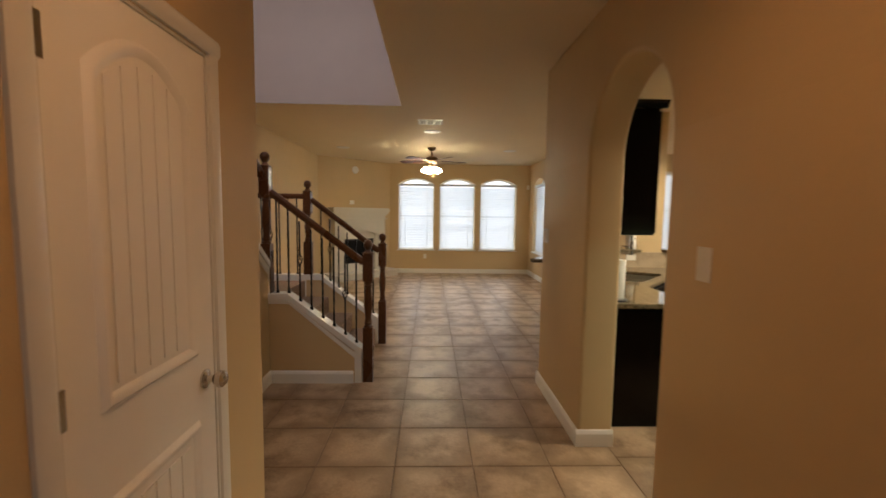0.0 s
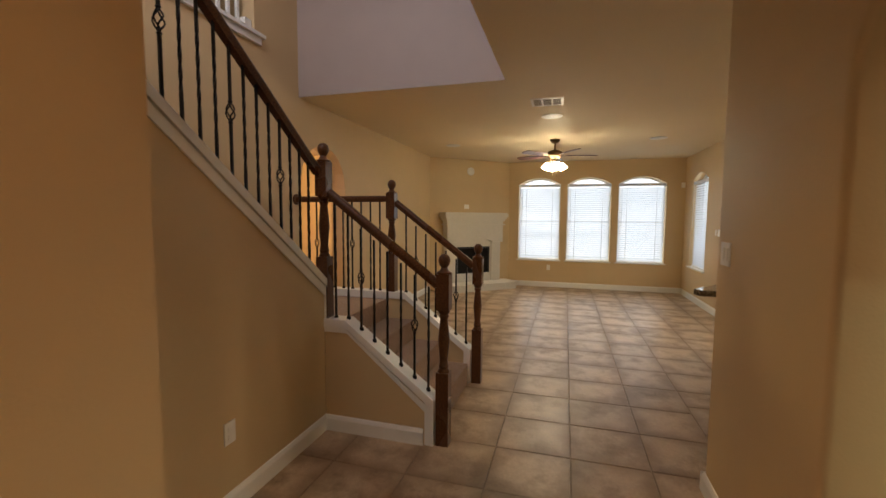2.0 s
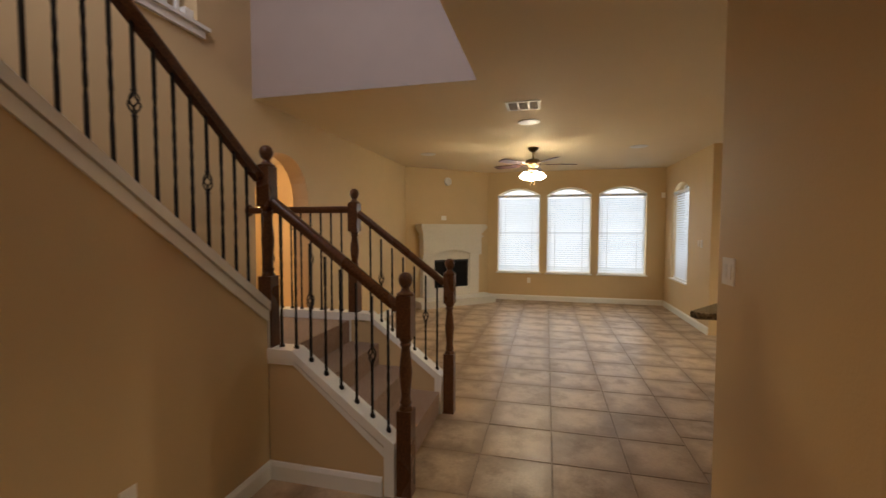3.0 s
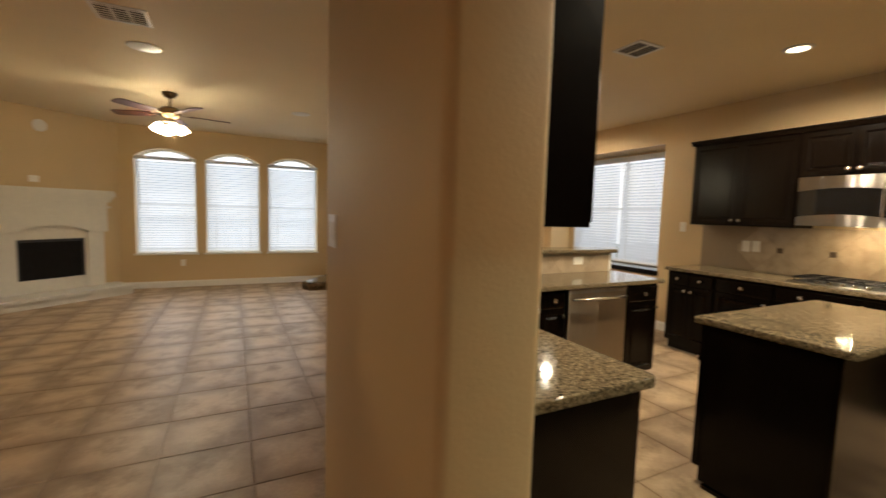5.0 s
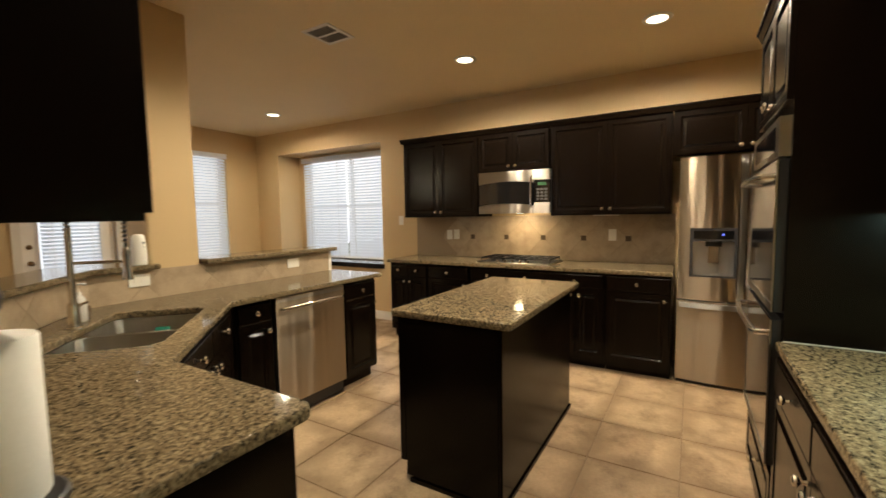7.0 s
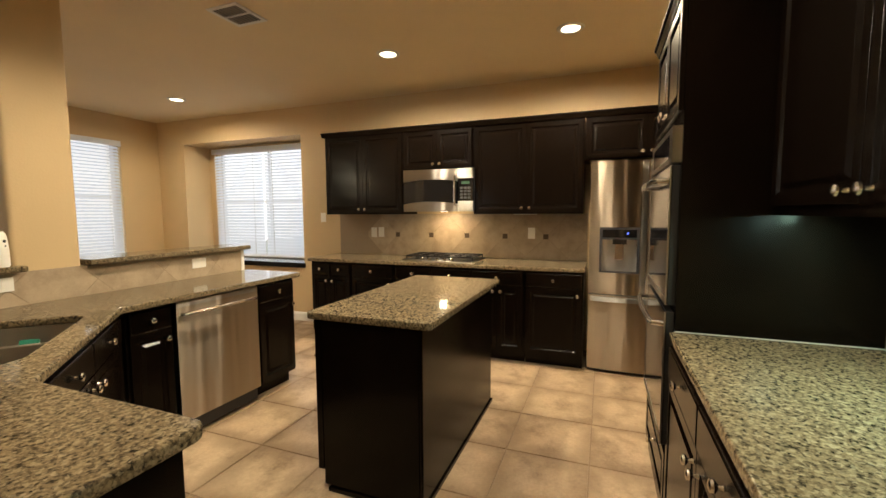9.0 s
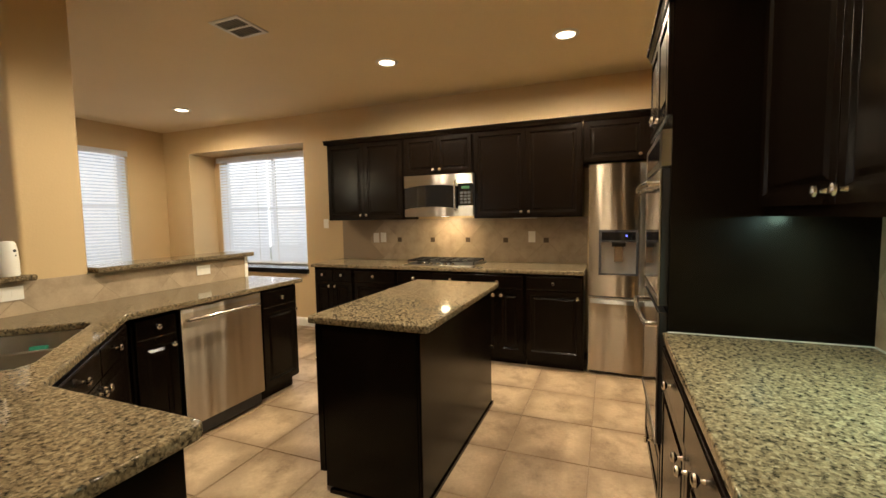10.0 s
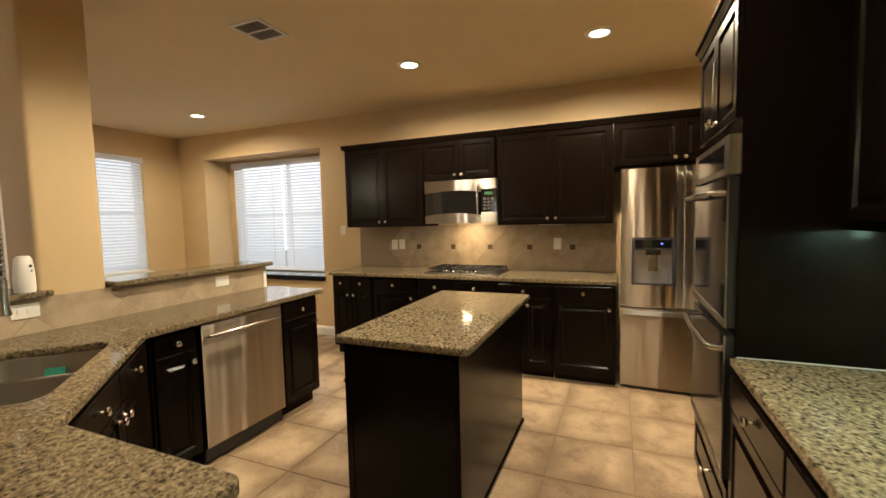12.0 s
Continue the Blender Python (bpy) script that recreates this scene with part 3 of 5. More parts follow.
def window(name, axis, sign, wall_in, h0, h1, sill, spring, top, depth=0.14, mullion=False, stool=True):
    """A white vinyl window set into an opening: frame, glass, meeting rail and sill."""
    w = tagged(new(name), "white vinyl window with " + ("an arched top" if top > spring else "a flat top"), "window", "", "structure")
    ins = wall_in - sign * depth
    pts = outline(h0, h1, sill, spring, top)
    c, m = (h0 + h1) / 2, (sill + top) / 2
    inner = [(c + (u - c) * (1 - 0.07 / (h1 - h0)), m + (z - m) * (1 - 0.07 / (top - sill))) for u, z in pts]
    bm = bmesh.new()
    def P(u, a, z):
        return (u, a, z) if axis == "y" else (a, u, z)
    rings = [[bm.verts.new(P(u, a, z)) for u, z in q] for q, a in ((pts, ins - sign * 0.04), (pts, ins), (inner, ins), (inner, ins - sign * 0.04))]
    k = len(pts)
    for a, b in ((0, 1), (1, 2), (2, 3), (3, 0)):
        for i in range(k):
            bm.faces.new((rings[a][i], rings[a][(i + 1) % k], rings[b][(i + 1) % k], rings[b][i]))
    part("window_frame", bm, TRIM, w)
    a = ins - sign * 0.02
    pane = part("pane", prism(inner, a - 0.002, a + 0.002, axis), GLASS, w)
    pane.visible_shadow = False
    zm = (sill + min(spring, top)) / 2 + 0.02
    lo, hi = sorted((ins - sign * 0.035, ins + sign * 0.006))
    def bar(u0, u1, z0, z1):
        return box(u0, u1, lo, hi, z0, z1) if axis == "y" else box(lo, hi, u0, u1, z0, z1)
    part("meeting_rail", bar(h0 + 0.03, h1 - 0.03, zm - 0.016, zm + 0.016), TRIM, w)
    if mullion:
        part("mullion", bar(c - 0.02, c + 0.02, sill + 0.03, top - 0.03), TRIM, w)
    if stool:
        lo, hi = sorted((ins, wall_in + sign * 0.035))
        part("window_sill", box(h0 - 0.03, h1 + 0.03, lo, hi, sill - 0.022, sill + 0.003) if axis == "y" else box(lo, hi, h0 - 0.03, h1 + 0.03, sill - 0.022, sill + 0.003), TRIM, w, "", 0.004)
    return w


for i, (a, b) in enumerate(WINS):
    window("window_%d" % (i + 1), "y", -1, FW, a, b, 0.595, 2.25, 2.395)
    blind("y", -1, FW + 0.06, a + 0.012, b - 0.012, 0.60, 2.255, "closed white slatted blind on an arched window", 47, 0.043, "living room blinds")
window("window_4", "x", -1, LX, 9.5, 10.42, 0.62, 2.22, 2.36)
blind("x", -1, LX + 0.06, 9.512, 10.408, 0.625, 2.225, "closed white slatted blind on a side window", 47, 0.043, "living room blinds")
window("window_5", "y", -1, NY, 4.58, 5.46, 0.83, 2.39, 2.39)
blind("y", -1, NY + 0.03, 4.585, 5.455, 0.835, 2.40, "white slatted blind with light between the slats", 50, 0.043, "nook blinds", 0.075)
window("window_6", "x", -1, W + 0.42, 5.94, 7.80, 0.78, 2.34, 2.34, 0.06, True, False)
blind("x", -1, W + 0.36, 5.92, 6.855, 0.775, 2.36, "white slatted blind in the window bay", 52, 0.043, "nook blinds", 0.075)
blind("x", -1, W + 0.36, 6.865, 7.80, 0.775, 2.36, "white slatted blind in the window bay", 52, 0.043, "nook blinds", 0.075)
window("window_7", "x", 1, -5.5, 5.6, 6.8, 0.7, 2.1, 2.1, 0.05)
window("window_9", "y", 1, -1.5, 0.27, 0.53, 0.40, 2.10, 2.10, 0.05)
window("window_8", "y", 1, 2.22, -1.7, -0.5, 3.5, 4.9, 4.9, 0.05)

# glazed patio door in the nook
d = tagged(new("door_1"), "white glazed patio door with a slatted blind", "door", "", "structure")
part("door_leaf", wall("y", NY + 0.05, NY + 0.095, 3.10, 3.95, 0.01, 2.05, [(3.25, 3.81, 0.25, 1.90, 1.90)]), DOORW, d)
part("pane", box(3.25, 3.81, NY + 0.07, NY + 0.075, 0.25, 1.90), GLASS, d).visible_shadow = False
part("door_handle", lathe([(0.026, 0), (0.026, -0.008), (0.011, -0.014), (0.011, -0.04), (0.024, -0.046), (0.027, -0.06), (0.018, -0.072), (0.004, -0.075)], (3.16, NY + 0.05, 0.95), 14, None, "y"), BRONZE, d, "dark bronze knob", 0, 2, True)
part("deadbolt", lathe([(0.026, 0), (0.026, -0.012), (0.018, -0.02), (0.004, -0.022)], (3.16, NY + 0.05, 1.13), 14, None, "y"), BRONZE, d, "dark bronze deadbolt", 0, 2, True)
bm = box(LX + 0.2 - 0.06, 3.085, NY - 0.016, NY, 0, 2.13)
box(3.965, 4.03, NY - 0.016, NY, 0, 2.13, bm)
box(3.085, 3.965, NY - 0.016, NY, 2.065, 2.13, bm)
part("casing", bm, TRIM, d)
blind("y", -1, NY + 0.02, 3.25, 3.81, 0.27, 1.92, "white slatted blind on the patio door", 42, 0.043, "nook blinds", 0.05)

# ---- closet door in the hall ----
def panel_door():
    t = tagged(new("door_2"), "white two-panel arch-top closet door, closed", "door", "", "structure")
    y0, y1, x = 1.145, 1.760, DX - 0.004
    part("door_leaf", box(x - 0.035, x, y0, y1, 0.008, 2.045), DOORW, t, "", 0.002)
    def moulding(h0, h1, sill, spring, top, nm):
        pts = outline(h0, h1, sill, spring, top, 18)
        c, m = (h0 + h1) / 2, (sill + top) / 2
        bm = bmesh.new()
        rows = []
        for off, z in ((0.0, 0.0), (0.005, 0.008), (0.014, 0.014), (0.022, 0.013), (0.034, 0.004), (0.042, -0.003), (0.050, 0.0005)):
            rows.append([bm.verts.new((x + z, c + (u - c) * (1 - 2 * off / (h1 - h0)), m + (w - m) * (1 - 2 * off / (top - sill)))) for u, w in pts])
        k = len(pts)
        for a, b in zip(rows, rows[1:]):
            for i in range(k):
                bm.faces.new((a[i], a[(i + 1) % k], b[(i + 1) % k], b[i]))
        part("moulding", bm, DOORW, t, "", 0, 2, True)
        # planks inside the panel, parted by grooves
        a, b, n = h0 + 0.052, h1 - 0.052, 5
        for i in range(n):
            u0, u1 = a + (b - a) * i / n + 0.004, a + (b - a) * (i + 1) / n - 0.004
            zt = [(spring + (top - spring) * (1 - ((um - c) / ((h1 - h0) / 2)) ** 2) if top > spring else top) - 0.062 for um in (u0, (u0 + u1) / 2, u1)]
            part("plank", prism([(u0, sill + 0.055), (u1, sill + 0.055), (u1, zt[2]), ((u0 + u1) / 2, zt[1]), (u0, zt[0])], x - 0.001, x + 0.006, "x"), DOORW, t, "", 0.0058, 3, True)
    moulding(y0 + 0.105, y1 - 0.105, 1.05, 1.86, 1.965, "upper")
    moulding(y0 + 0.105, y1 - 0.105, 0.17, 0.83, 0.83, "lower")
    knob = part("door_knob", lathe([(0.032, 0), (0.032, 0.006), (0.013, 0.012), (0.012, 0.03), (0.022, 0.038), (0.029, 0.05), (0.028, 0.062), (0.018, 0.072), (0.003, 0.074)], (x, 1.700, 0.955), 20, None, "x"), NICKEL, t, "satin nickel knob", 0, 2, True)
    for z in (0.25, 1.11, 1.87):
        h = part("hinge", box(x - 0.004, x + 0.008, y0 - 0.014, y0 + 0.006, z - 0.045, z + 0.045), NICKEL, t, "satin nickel hinge", 0.002)
    for a, b in ((1.07, 1.132), (1.772, 1.832)):
        pr = [(a, 0.0), (a, 0.012), (a + 0.012, 0.019), (b - 0.02, 0.019), (b - 0.006, 0.012), (b, 0.006), (b, 0.0)]
        part("casing", prism([(DX + q, p) for p, q in pr], 0, 2.06, "z"), TRIM, t, "", 0, 2, True)
    part("casing", prism([(DX, 2.06), (DX + 0.012, 2.06), (DX + 0.019, 2.072), (DX + 0.019, 2.105), (DX + 0.012, 2.118), (DX, 2.124)], 1.07, 1.832, "y"), TRIM, t, "", 0, 2, True)
    bm = box(DX - 0.11, DX + 0.001, 1.130, 1.142, 0, 2.056)
    box(DX - 0.11, DX + 0.001, 1.763, 1.774, 0, 2.056, bm)
    box(DX - 0.11, DX + 0.001, 1.142, 1.763, 2.047, 2.056, bm)
    part("jamb", bm, TRIM, t)


panel_door()
structure("closet_dark", box(-1.04, DX - 0.13, 1.0, 2.0, 0.0, 0.004), GROUT, "closet floor", "floor")

# ---- staircase ----
def newel(base, height, at, parent):
    """A turned newel post with square blocks and a ball on top."""
    s = 0.043
    k = height / 1.29
    b0 = 0.50 * k
    bm = box(at[0] - s, at[0] + s, at[1] - s, at[1] + s, base, base + b0)
    box(at[0] - s, at[0] + s, at[1] - s, at[1] + s, base + height - 0.37, base + height - 0.13, bm)
    z0, z1 = base + b0, base + height - 0.37
    L = z1 - z0
    prof = [(0.040, 0), (0.040, 0.02), (0.030, 0.06), (0.036, 0.10), (0.030, 0.13), (0.027, 0.2), (0.036, 0.42), (0.039, 0.52), (0.033, 0.68), (0.025, 0.85), (0.034, 0.9), (0.028, 0.93), (0.040, 0.97), (0.040, 1)]
    lathe([(r, h * L) for r, h in prof], (at[0], at[1], z0), 18, bm)
    t = base + height
    lathe([(0.050, 0), (0.052, 0.012), (0.034, 0.022), (0.024, 0.034), (0.022, 0.045), (0.033, 0.06), (0.040, 0.08), (0.041, 0.095), (0.035, 0.115), (0.02, 0.13), (0.002, 0.133)], (at[0], at[1], t - 0.133), 18, bm)
    return part("newel_post", bm, RAIL, parent, "", 0, 2, True)


def handrail(a, b, parent, w=0.032, h=0.03):
    """A moulded handrail between two points."""
    a, b = Vector(a), Vector(b)
    d = (b - a).normalized()
    u = d.cross(Vector((0, 0, 1))).normalized()
    v = u.cross(d)
    sec = [(-0.7, -1), (0.7, -1), (0.75, -0.5), (1, -0.1), (1, 0.4), (0.7, 0.85), (0.25, 1), (-0.25, 1), (-0.7, 0.85), (-1, 0.4), (-1, -0.1), (-0.75, -0.5)]
    bm = bmesh.new()
    rings = [[bm.verts.new(p + u * (w * i) + v * (h * j)) for i, j in sec] for p in (a, b)]
    n = len(sec)
    for i in range(n):
        bm.faces.new((rings[0][i], rings[0][(i + 1) % n], rings[1][(i + 1) % n], rings[1][i]))
    bm.faces.new(rings[0])
    bm.faces.new(rings[1][::-1])
    return part("handrail", bm, RAIL, parent, "", 0, 2, True)


BAL = {}


def baluster(x, y, z0, z1, parent, basket=False, mat=None, r=0.0068):
    """A twisted wrought-iron baluster with a shoe, some with a basket."""
    mat = mat or IRON
    L = round(z1 - z0, 3)
    key = (L, basket, mat.name)
    if key not in BAL:
        bm = bmesh.new()
        def bar(za, zb, twist):
            n = 16 if twist else 1
            rings = []
            for i in range(n + 1):
                a0 = math.pi / 4 + twist * i / n
                rings.append([bm.verts.new((r * 1.3 * math.cos(a0 + k * math.pi / 2), r * 1.3 * math.sin(a0 + k * math.pi / 2), za + (zb - za) * i / n)) for k in range(4)])
            for p, q in zip(rings, rings[1:]):
                for k in range(4):
                    bm.faces.new((p[k], p[(k + 1) % 4], q[(k + 1) % 4], q[k]))
        if basket:
            m = L * 0.52
            bar(0, m - 0.045, 0)
            bar(m + 0.045, L, 0)
            for k in range(4):
                pts = [(0.024 * math.sin(math.pi * i / 8) * math.cos(k * math.pi / 2 + i * 0.35), 0.024 * math.sin(math.pi * i / 8) * math.sin(k * math.pi / 2 + i * 0.35), m - 0.05 + 0.1 * i / 8) for i in range(9)]
                tube(pts, 0.0042, 5, bm)
            lathe([(0.009, 0), (0.013, 0.006), (0.009, 0.012)], (0, 0, m - 0.06), 8, bm)
            lathe([(0.009, 0), (0.013, 0.006), (0.009, 0.012)], (0, 0, m + 0.048), 8, bm)
        else:
            bar(0, L * 0.25, 0)
            bar(L * 0.25, L * 0.75, 7.0)
            bar(L * 0.75, L, 0)
        lathe([(0.017, 0), (0.017, 0.010), (0.013, 0.022), (0.010, 0.026)], (0, 0, 0), 8, bm)
        ob = part("baluster", bm, mat, parent, "", 0, 2, False)
        BAL[key] = ob.data
    else:
        ob = new("baluster", BAL[key])
        ob.parent = parent
    ob.location = (x, y, z0)
    return ob


SL = 0.757                       # slope of the flights
YN, YF = 3.955, 5.175            # faces of the lower flight's curbs
LAND = 0.74
st = thing("staircase", "carpeted staircase with white stringers and a landing", "stairs", (0, 0, 0), "", "structure")
for i in range(3):
    x1, x0 = -0.26 - 0.268 * i, -1.07
    part("step", box(x0, x1, YN + 0.10, YF - 0.10, 0.185 * i, 0.185 * (i + 1)), CARPET, st, "brown carpeted step", 0.022, 3)
part("landing", box(LW, -1.064, YN - 0.02, YF - 0.005, LAND - 0.2, LAND), CARPET, st, "brown carpeted landing", 0.02, 3)
for i in range(11):
    y = 3.94 - 0.245 * i
    part("step", box(LW, -1.15, y - 0.27, y, LAND + 0.185 * i - 0.02, LAND + 0.185 * (i + 1)), CARPET, st, "brown carpeted step", 0.018)
# knee walls of the lower flight: near and far side
for y0, y1, nm in ((YN, YN + 0.105, "near"), (YF - 0.105, YF, "far")):
    xs, zs = -0.30, 0.335
    xe = -0.885
    ze = zs + SL * (xs - xe)
    body = [(xs, 0), (xs, zs - 0.03), (xe, ze - 0.03), (-1.05, ze - 0.03), (-1.05, 0)]
    part("knee_wall", prism(body, y0 + 0.004, y1 - 0.004, "y"), WALL, st, "tan painted knee wall")
    part("end_plinth", box(xs, xs + 0.06, y0 - 0.004, y1 + 0.004, 0, zs - 0.04), TRIM, st, "white painted end board", 0.004)
    cap = [(xs + 0.065, zs - 0.085), (xs + 0.065, zs - 0.02), (xe, ze + 0.03), (-1.06, ze + 0.03), (-1.06, ze - 0.03), (xe + 0.01, ze - 0.03)]
    part("curb", prism(cap, y0 - 0.012, y1 + 0.012, "y"), TRIM, st, "white painted sloping curb", 0.004)
    skirt = [(xs + 0.03, zs - 0.13), (xs + 0.03, zs - 0.075), (xe, ze - 0.03), (-1.05, ze - 0.03), (-1.05, ze - 0.062), (xe + 0.01, ze - 0.062)]
    part("skirt_moulding", prism(skirt, y0 - 0.005, y0 + 0.003, "y") if nm == "near" else prism(skirt, y1 - 0.003, y1 + 0.005, "y"), TRIM, st)
CZ = 0.335 + SL * 0.585 + 0.03   # top of the curb at the landing
part("landing_curb", box(LW, -1.05, YF - 0.11, YF + 0.01, LAND - 0.2, CZ), TRIM, st, "white painted landing curb", 0.004)
part("landing_face", box(LW, -1.05, YF - 0.10, YF - 0.004, 0, LAND - 0.2), WALL, st, "tan painted wall under the landing")
# wall under the upper flight, with its sloping curb
Z0, Z1 = 1.045, 1.045 + SL * (YN - 2.22)
part("stair_wall", prism([(YN, 0), (YN, Z0), (2.165, Z1 + SL * 0.055), (2.165, 0)], -1.15, -1.05, "x"), WALL, st, "tan painted wall under the stairs")
part("curb", prism([(YN + 0.015, Z0 - 0.012), (YN + 0.015, Z0 + 0.045), (1.9, Z0 + 0.045 + SL * (YN + 0.015 - 1.9)), (1.9, Z0 - 0.012 + SL * (YN + 0.015 - 1.9))], -1.168, -1.032, "x"), TRIM, st, "white painted sloping curb", 0.004)
part("skirt_moulding", prism([(YN, Z0 - 0.075), (YN, Z0 - 0.01), (1.9, Z0 - 0.01 + SL * (YN - 1.9)), (1.9, Z0 - 0.075 + SL * (YN - 1.9))], -1.052, -1.040, "x"), TRIM, st, "", 0.003)
part("corner_board", box(-1.165, -1.04, YN - 0.002, YN + 0.02, CZ - 0.03, Z0 + 0.03), TRIM, st, "white painted corner board", 0.003)

rl = thing("stair_railing", "dark wooden railing with wrought-iron balusters, lower flight", "railing", (0, 0, 0), "stair railings")
YA = YN + 0.052
newel(0.0, 1.29, (-0.185, YA), rl)
def curb_z(x):
    return CZ - SL * max(0.0, x + 0.885)
for i in range(8):
    x = -0.292 - 0.0993 * i
    zb = curb_z(x) - 0.006
    zt = 1.085 + SL * (-0.23 - x) - 0.02
    baluster(x, YA, zb, zb + (0.715 if x > -0.88 else zt - zb), rl, i % 4 == 1)
handrail((-0.225, YA, 1.085), (-1.03, YA, 1.085 + SL * 0.805), rl)
newel(LAND, 1.30, (-1.075, YA), rl)

r2 = thing("stair_railing", "dark wooden railing with wrought-iron balusters, living room side", "railing", (0, 0, 0), "stair railings")
YB = YF - 0.052
newel(0.0, 1.29, (-0.185, YB), r2)
for i in range(8):
    x = -0.292 - 0.0993 * i
    if x < -0.95:
        continue
    zb = curb_z(x) - 0.006
    zt = 1.085 + SL * (-0.23 - x) - 0.02
    baluster(x, YB, zb, zb + (0.715 if x > -0.88 else zt - zb), r2, i % 4 == 1)
handrail((-0.225, YB, 1.085), (-0.99, YB, 1.085 + SL * 0.765), r2)
newel(LAND, 1.14, (-1.035, YB), r2)
handrail((-1.07, YB, 1.70), (LW + 0.02, YB, 1.70), r2)
for i in range(9):
    baluster(-1.16 - 0.1 * i, YB, CZ - 0.006, 1.68, r2, i % 4 == 3)
part("wall_rosette", lathe([(0.055, 0.0), (0.055, 0.012), (0.045, 0.02), (0.02, 0.022)], (LW, YB, 1.70), 16, None, "x"), RAIL, r2, "", 0, 2, True)

r3 = thing("stair_railing", "dark wooden railing with wrought-iron balusters, upper flight", "railing", (0, 0, 0), "stair railings")
def top_z(y):
    return Z0 + 0.045 + SL * (YN + 0.015 - y)
for i in range(20):
    y = 3.86 - 0.0958 * i
    baluster(-1.10, y, top_z(y) - 0.006, top_z(y) + 0.735, r3, i % 4 == 3)
handrail((-1.10, 3.97, top_z(3.97) + 0.75), (-1.10, 1.95, top_z(1.95) + 0.75), r3)

# loft overlook, upstairs
lf = thing("loft_railing", "white wooden loft railing over a moulded ledge", "railing", (0, 0, 0))
part("ledge", box(LW - 0.22, LW + 0.055, 2.45, 4.66, 3.10, 3.13), TRIM, lf, "", 0.006)
part("ledge_moulding", box(LW, LW + 0.03, 2.45, 4.63, 3.04, 3.10), TRIM, lf, "", 0.012)
part("end_block", box(LW - 0.16, LW - 0.03, 4.50, 4.578, 3.13, 3.24), TRIM, lf)
part("top_rail", box(LW - 0.13, LW - 0.06, 2.5, 4.58, 3.98, 4.03), TRIM, lf, "", 0.01)
for i in range(19):
    part("baluster", box(LW - 0.108, LW - 0.082, 2.58 + 0.105 * i, 2.606 + 0.105 * i, 3.13, 3.98), TRIM, lf)
# ---- kitchen cabinets ----
def front(w, h, rail=0.055, t=0.02):
    """A raised-panel door or drawer front, w by h, its face towards -y."""
    bm = box(0, w, -t, 0, 0, h)
    bm.normal_update()
    bm.faces.ensure_lookup_table()
    f = min(bm.faces, key=lambda q: q.calc_center_median().y)
    if min(w, h) > 2.6 * rail:
        bmesh.ops.inset_region(bm, faces=[f], thickness=rail, depth=0)
        bmesh.ops.inset_region(bm, faces=[f], thickness=0.015, depth=-0.011)
        if min(w, h) > 0.2:
            bmesh.ops.inset_region(bm, faces=[f], thickness=0.018, depth=0)
            bmesh.ops.inset_region(bm, faces=[f], thickness=0.022, depth=0.009)
    else:
        bmesh.ops.inset_region(bm, faces=[f], thickness=0.012, depth=0.004)
    return bm


KNOB = None


def knob(parent, x, z):
    global KNOB
    if KNOB is None:
        ob = part("knob", lathe([(0.008, 0), (0.006, -0.006), (0.0055, -0.014), (0.013, -0.019), (0.0165, -0.024), (0.0155, -0.030), (0.009, -0.033), (0.001, -0.034)], (0, 0, 0), 14, None, "y"), NICKEL, parent, "satin nickel knob", 0, 2, True)
        KNOB = ob.data
    else:
        ob = new("knob", KNOB)
        ob.parent = parent
        ob["label"] = "satin nickel knob"
    ob.location = (x, -0.02, z)


def cabinet(name, label, at, rz, w, d, z0, z1, fronts, toe=0.0, group="", crown=False, open_top=0.0):
    """A cabinet whose front looks towards its own -y. fronts: (kind, x0, x1, z0, z1, knob x, knob z)."""
    t = thing(name, label, "cabinet", at, group)
    t.rotation_euler = (0, 0, radians(rz))
    b = z0 + toe
    part("body", box(0.0005, w - 0.0005, 0, d, b, z1 - open_top), CAB, t, "", 0.002)
    if open_top:
        part("front_rail", box(0.0005, w - 0.0005, 0, 0.018, z1 - open_top, z1), CAB, t)
    if toe:
        part("toe_kick", box(0.002, w - 0.002, 0.07, d, z0, b), CAB, t)
    for kind, x0, x1, f0, f1, kx, kz in fronts:
        ob = part(kind, front(x1 - x0, f1 - f0), CAB, t, "", 0.0022, 2)
        ob.location = (x0, 0, f0)
        for q in (kx if isinstance(kx, tuple) else (kx,)):
            if q is not None:
                knob(ob, q - x0, kz - f0)
    if crown:
        pr = [(0.0, z1), (-0.022, z1), (-0.026, z1 + 0.012), (-0.034, z1 + 0.030), (-0.044, z1 + 0.040), (-0.044, z1 + 0.05), (0.0, z1 + 0.05)]
        part("crown_moulding", prism(pr, -0.0035, w + 0.0035, "x"), CAB, t)
    return t


def base_unit(label, at, rz, w, doors=2, drawers=None, d=0.6, group="base cabinets", open_top=0.0):
    drawers = doors if drawers is None else drawers
    fr, g, e = [], 0.006, 0.012
    for k in range(drawers):
        a, b = e + (w - 2 * e) * k / drawers + g / 2, e + (w - 2 * e) * (k + 1) / drawers - g / 2
        fr.append(("drawer", a, b, 0.732, 0.862, (a + b) / 2, 0.80))
    for k in range(doors):
        a, b = e + (w - 2 * e) * k / doors + g / 2, e + (w - 2 * e) * (k + 1) / doors - g / 2
        kx = (b - 0.035 if k % 2 == 0 else a + 0.035) if doors > 1 else b - 0.035
        fr.append(("door", a, b, 0.125, 0.727, kx, 0.675))
    return cabinet("base_cabinet", label, at, rz, w, d, 0.0, 0.879, fr, 0.105, group, False, open_top)


DK = "dark espresso wood "
